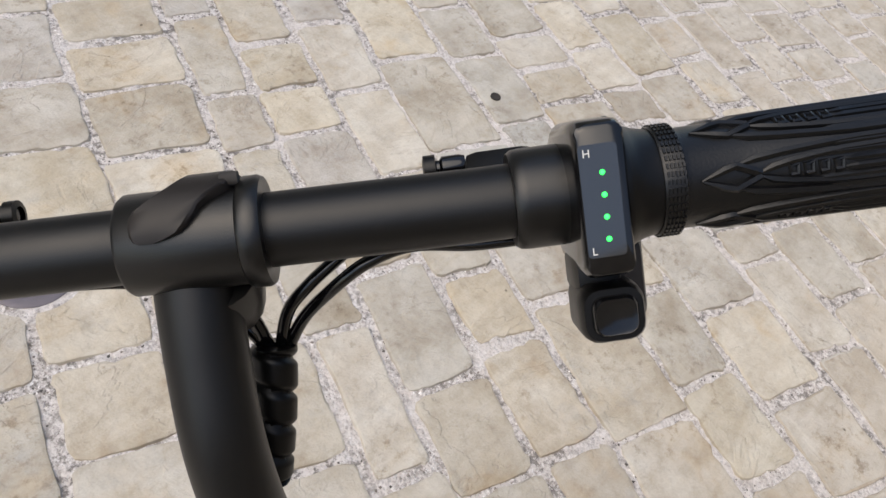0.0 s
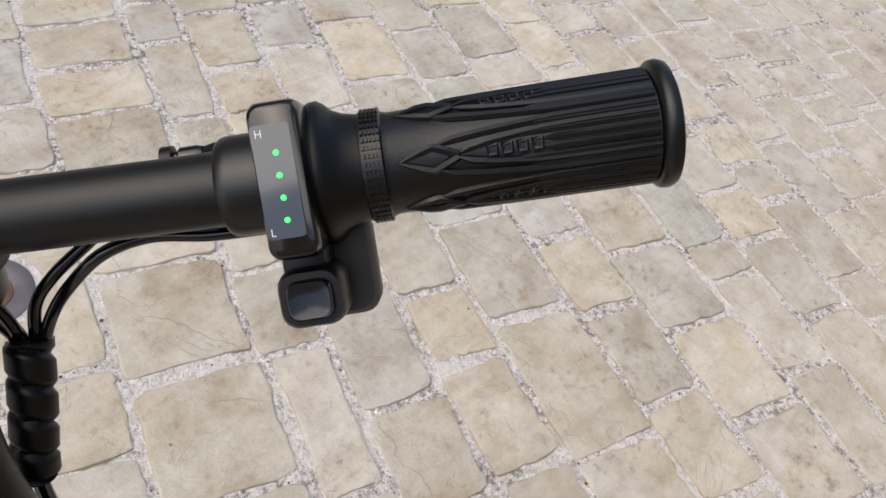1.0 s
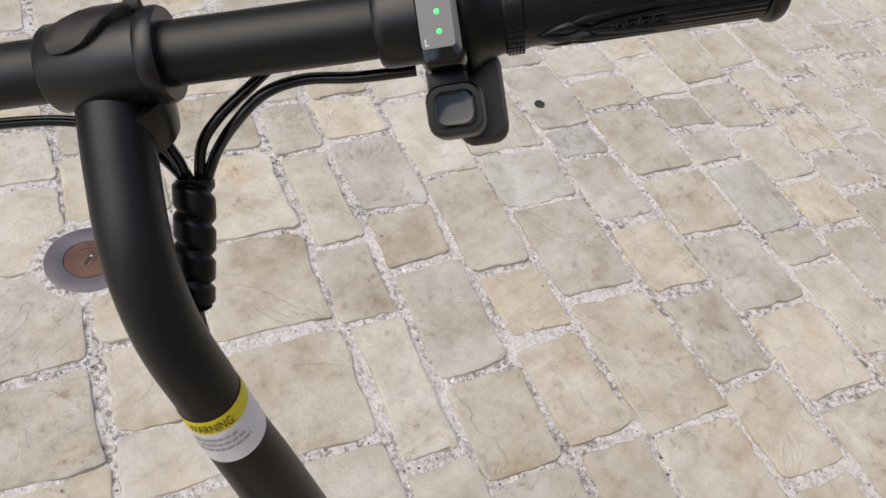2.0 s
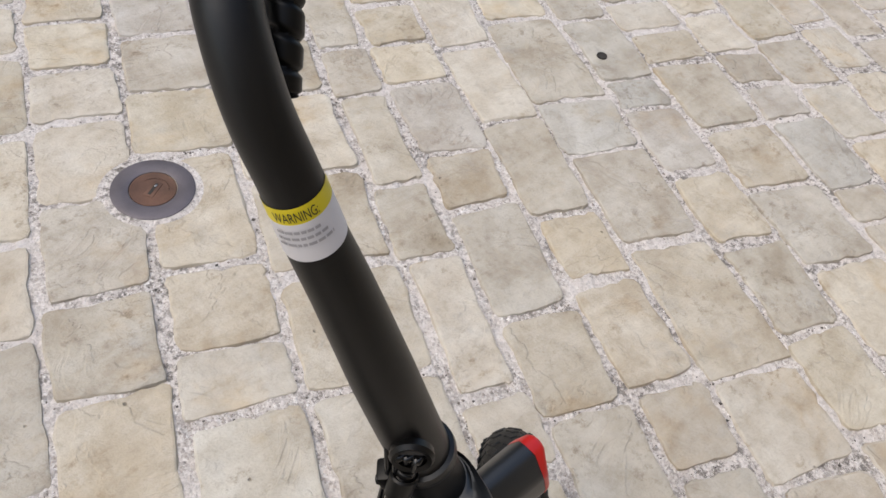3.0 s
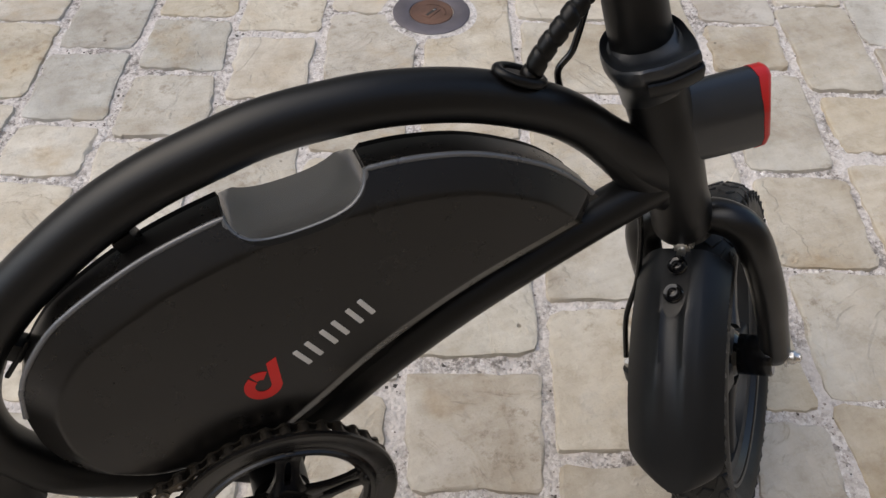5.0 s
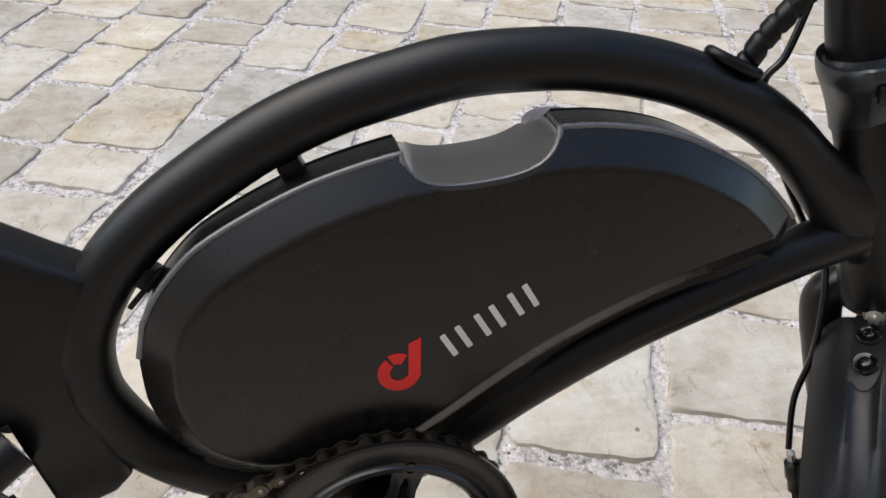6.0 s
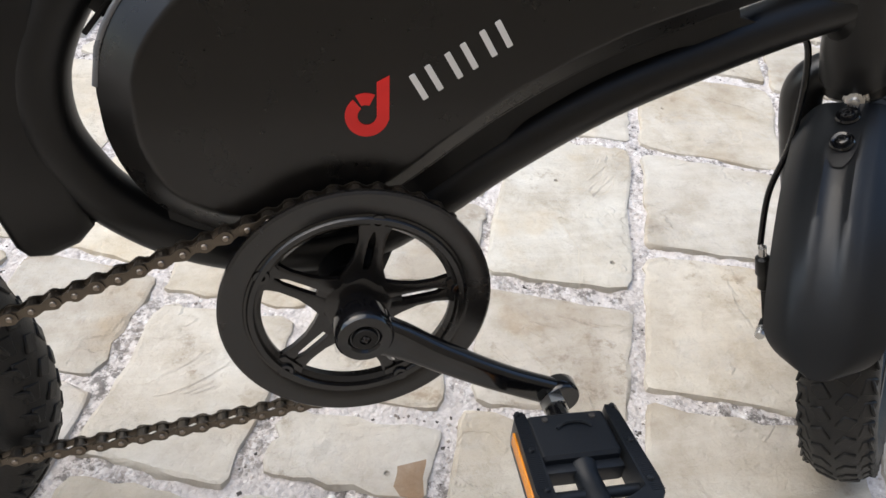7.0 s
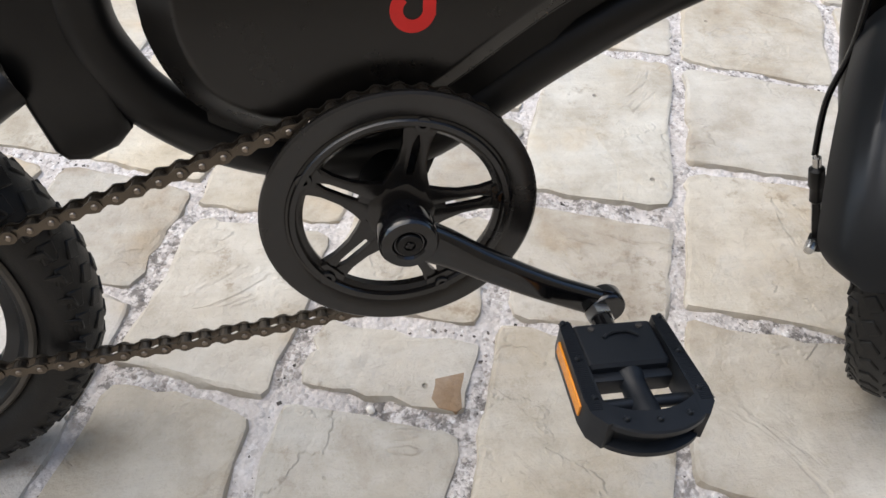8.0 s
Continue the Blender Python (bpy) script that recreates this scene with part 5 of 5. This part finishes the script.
def stone_mesh(bm, c0, c1, s0, s1, r, gap):
    o = stone_outline(c0 / SCALE + gap, c1 / SCALE - gap, s0 + gap, s1 - gap, r)
    mid = sum(o, Vector((0, 0))) / len(o)
    top = r.uniform(.0010, .0032)
    tx, ty = r.uniform(-.008, .008), r.uniform(-.008, .008)
    low, edge, brow, flat = [], [], [], []
    for p in o:
        d = p - mid
        worn = r.uniform(.0008, .0026)
        chip = r.uniform(.003, .006) if r.random() < .12 else 0.0
        for ring, k, z in ((low, 0.0, -.024), (edge, -.0006, -.0052 + r.uniform(-.0018, .0008)), (brow, worn + chip * .4, -.0008 - chip * .12), (flat, .0058, 0.0)):
            q = p - d.normalized() * k
            w = E1 * q.x + E2 * q.y
            tilt = top + (q - mid).x * tx + (q - mid).y * ty
            ring.append(bm.verts.new((w.x, w.y, z if ring is low or ring is edge else z + tilt)))
    n = len(o)
    for a, b in ((low, edge), (edge, brow), (brow, flat)):
        for k in range(n):
            bm.faces.new((a[k], a[(k + 1) % n], b[(k + 1) % n], b[k]))
    bm.faces.new(flat)
    return mid


lines = [c for c, _ in COURSES]
known = {c: s for c, s in COURSES}
c = lines[0]
while c > -2.0:
    c -= rng.uniform(.145, .195)
    lines.insert(0, c)
c = lines[-1]
while c < 3.6:
    c += rng.uniform(.125, .175)
    lines.append(c)
far = bmesh.new()
near = 0
cells = []
DRAIN = Vector((.4045, .848))
for i in range(len(lines) - 1):
    c0, c1 = lines[i], lines[i + 1]
    joints = sorted(known.get(c0, []))
    if not joints:
        joints = [rng.uniform(.5, .7)]
    while joints[0] > -1.2:
        joints.insert(0, joints[0] - rng.uniform(.11, .25))
    while joints[-1] < 3.0:
        joints.append(joints[-1] + rng.uniform(.11, .25))
    for s0, s1 in zip(joints, joints[1:]):
        gap = rng.uniform(.0046, .0090)
        r = random.Random(round(c0 * 977 + s0 * 7919))
        cm, sm = (c0 + c1) / 2 / SCALE, (s0 + s1) / 2
        w = E1 * cm + E2 * sm
        is_near = -.75 < w.x < 1.95 and -.15 < w.y < 1.75 and near < 300
        bm = bmesh.new() if is_near else far
        stone_mesh(bm, c0, c1, s0, s1, r, gap)
        cells.append((c0 / SCALE, c1 / SCALE, s0, s1, gap))
        if not is_near:
            continue
        near += 1
        tint = r.choice(CREAMS)
        shade = r.uniform(.80, 1.16)
        tint = tuple(v * shade for v in tint)
        if r.random() < .07:
            tint = (.53, .48, .42)
        for px, py, t in SPECIAL:
            p = Vector((px, py))
            if c0 / SCALE < p.dot(E1) < c1 / SCALE and s0 < p.dot(E2) < s1:
                tint = tuple(.35 * u + .65 * v for u, v in zip(tint, t))
        ob = flat_tops(part("stone", bm, STONE, ground))
        ob.color = (*tint, 1)
# loose grains showing in the mortar joints
rg = random.Random(21)
OCT = [(1, 0, 0), (0, 1, 0), (-1, 0, 0), (0, -1, 0), (0, 0, 1)]
verts, faces = [], []
for c0, c1, s0, s1, gap in cells:
    w = E1 * (c0 + c1) / 2 + E2 * (s0 + s1) / 2
    if not (-.55 < w.x < 2.0 and -.25 < w.y < 1.5):
        continue
    for k in range(90):
        f, e = rg.random(), rg.uniform(-1, 1) * (gap - .0005)
        q = (c0 + (c1 - c0) * f, s0 + e) if k % 2 else (c0 + e, s0 + (s1 - s0) * f)
        if noise.noise(Vector((q[0] * 9, q[1] * 9, 3.0))) < rg.uniform(-.15, .40):
            continue
        p = E1 * q[0] + E2 * q[1]
        r, turn = rg.uniform(.0010, .0024) * rg.choice((.7, 1, 1.2, 1.6)), rg.uniform(0, 3)
        b0, h0 = len(verts), mortar_height(p.x, p.y) - .0002
        for x, y, z in OCT:
            x, y = x * rg.uniform(.7, 1.2), y * rg.uniform(.7, 1.2)
            verts.append((p.x + r * (x * math.cos(turn) - y * math.sin(turn)), p.y + r * (x * math.sin(turn) + y * math.cos(turn)), h0 + r * .55 * z))
        faces += [(b0, b0 + 1, b0 + 4), (b0 + 1, b0 + 2, b0 + 4), (b0 + 2, b0 + 3, b0 + 4), (b0 + 3, b0, b0 + 4)]
me = bpy.data.meshes.new("joint_gravel")
me.from_pydata(verts, [], faces)
me.materials.append(GRAIN.mat)
tagged(new("joint_gravel", me), "pale and dark gravel grains in the mortar joints", "gravel", kind="stuff")
me_far = flat_tops(part("far_stones", far, STONEFAR, None))
tagged(me_far, "pale worn stone setts farther off", "paving", kind="stuff")

# round iron valve cover let into the stones
cover = new("valve_cover")
cover.location = (DRAIN.x, DRAIN.y, .0022)
cover.rotation_euler = (0, 0, radians(-58))
tagged(cover, "small round worn iron valve cover set in the paving", "cover")
part("mortar_collar", lathe([(.066, .0006), (.074, .0002), (.092, -.0016), (.098, -.008)], 40), MORTAR, cover)
part("outer_ring", lathe([(.0385, -.004), (.0385, .0016), (.0400, .0024), (.0640, .0028), (.0668, .0018), (.0672, -.004)], 56), IRON, cover, "blue-grey worn iron ring")
lid = part("lid", lathe([(0, .0006), (.0335, .0006), (.0350, .0016), (.0372, .0016), (.0376, -.003)], 48), RUST, cover, "rust-brown iron lid with a key slot")
part("slot_plate", box(.0165, .034, .0016, at(0, 0, .0008), .0006), RUST, lid)
# no opening is cut: a dark bar on the plate paints the slot's shade
part("key_slot", box(.0052, .0265, .0012, at(0, 0, .0013), .0003), DARK, lid)
# bright steel block added to imitate the glint near one end of the slot
part("key_bar", box(.0040, .0050, .0034, at(0, .008, .0008), .0010), STEEL, lid)
for k in range(9):
    a = radians(25 + 15 * k)
    part("lid_mark", box(.0022, .0050, .0012, at(.0245 * math.cos(a), .0245 * math.sin(a), .0011) @ Matrix.Rotation(a, 4, "Z"), .0003), RUST, lid)

hole = part("drill_hole", lathe([(0, -.0005), (.0105, -.0003), (.0125, .0012), (.0145, .0010), (.0150, -.002)], 24), DARK, None)
hole.location = (1.359, .690, .0048)
hole.scale = (.78, .78, 1)
tagged(hole, "old dark drill hole in a grey stone", "hole")
bm = bmesh.new()
bmesh.ops.create_icosphere(bm, subdivisions=2, radius=.0036)
for v in bm.verts:
    v.co *= 1 + .45 * noise.noise(v.co * 260)
    v.co.z *= .75
pebble = part("pebble", bm, PEBBLE, None)
pebble.location = (-.044, -.037, .0022)
tagged(pebble, "small white pebble lying on the stones", "pebble")
chip = bmesh.new()
ring0 = [(.014, -.006), (.022, -.001), (.036, .003), (.040, -.001), (.036, -.018), (.031, -.030), (.029, -.046), (.024, -.049), (.010, -.043), (.006, -.034), (.011, -.022)]
tops = [chip.verts.new((x, y, .0026)) for x, y in ring0]
feet = [chip.verts.new((x, y, -.008)) for x, y in ring0]
chip.faces.new(tops)
for k in range(len(ring0)):
    j = (k + 1) % len(ring0)
    chip.faces.new((tops[k], tops[j], feet[j], feet[k]))
piece = part("stone", chip, STONE, ground, "brick-brown corner piece")
piece.color = (.30, .175, .075, 1)
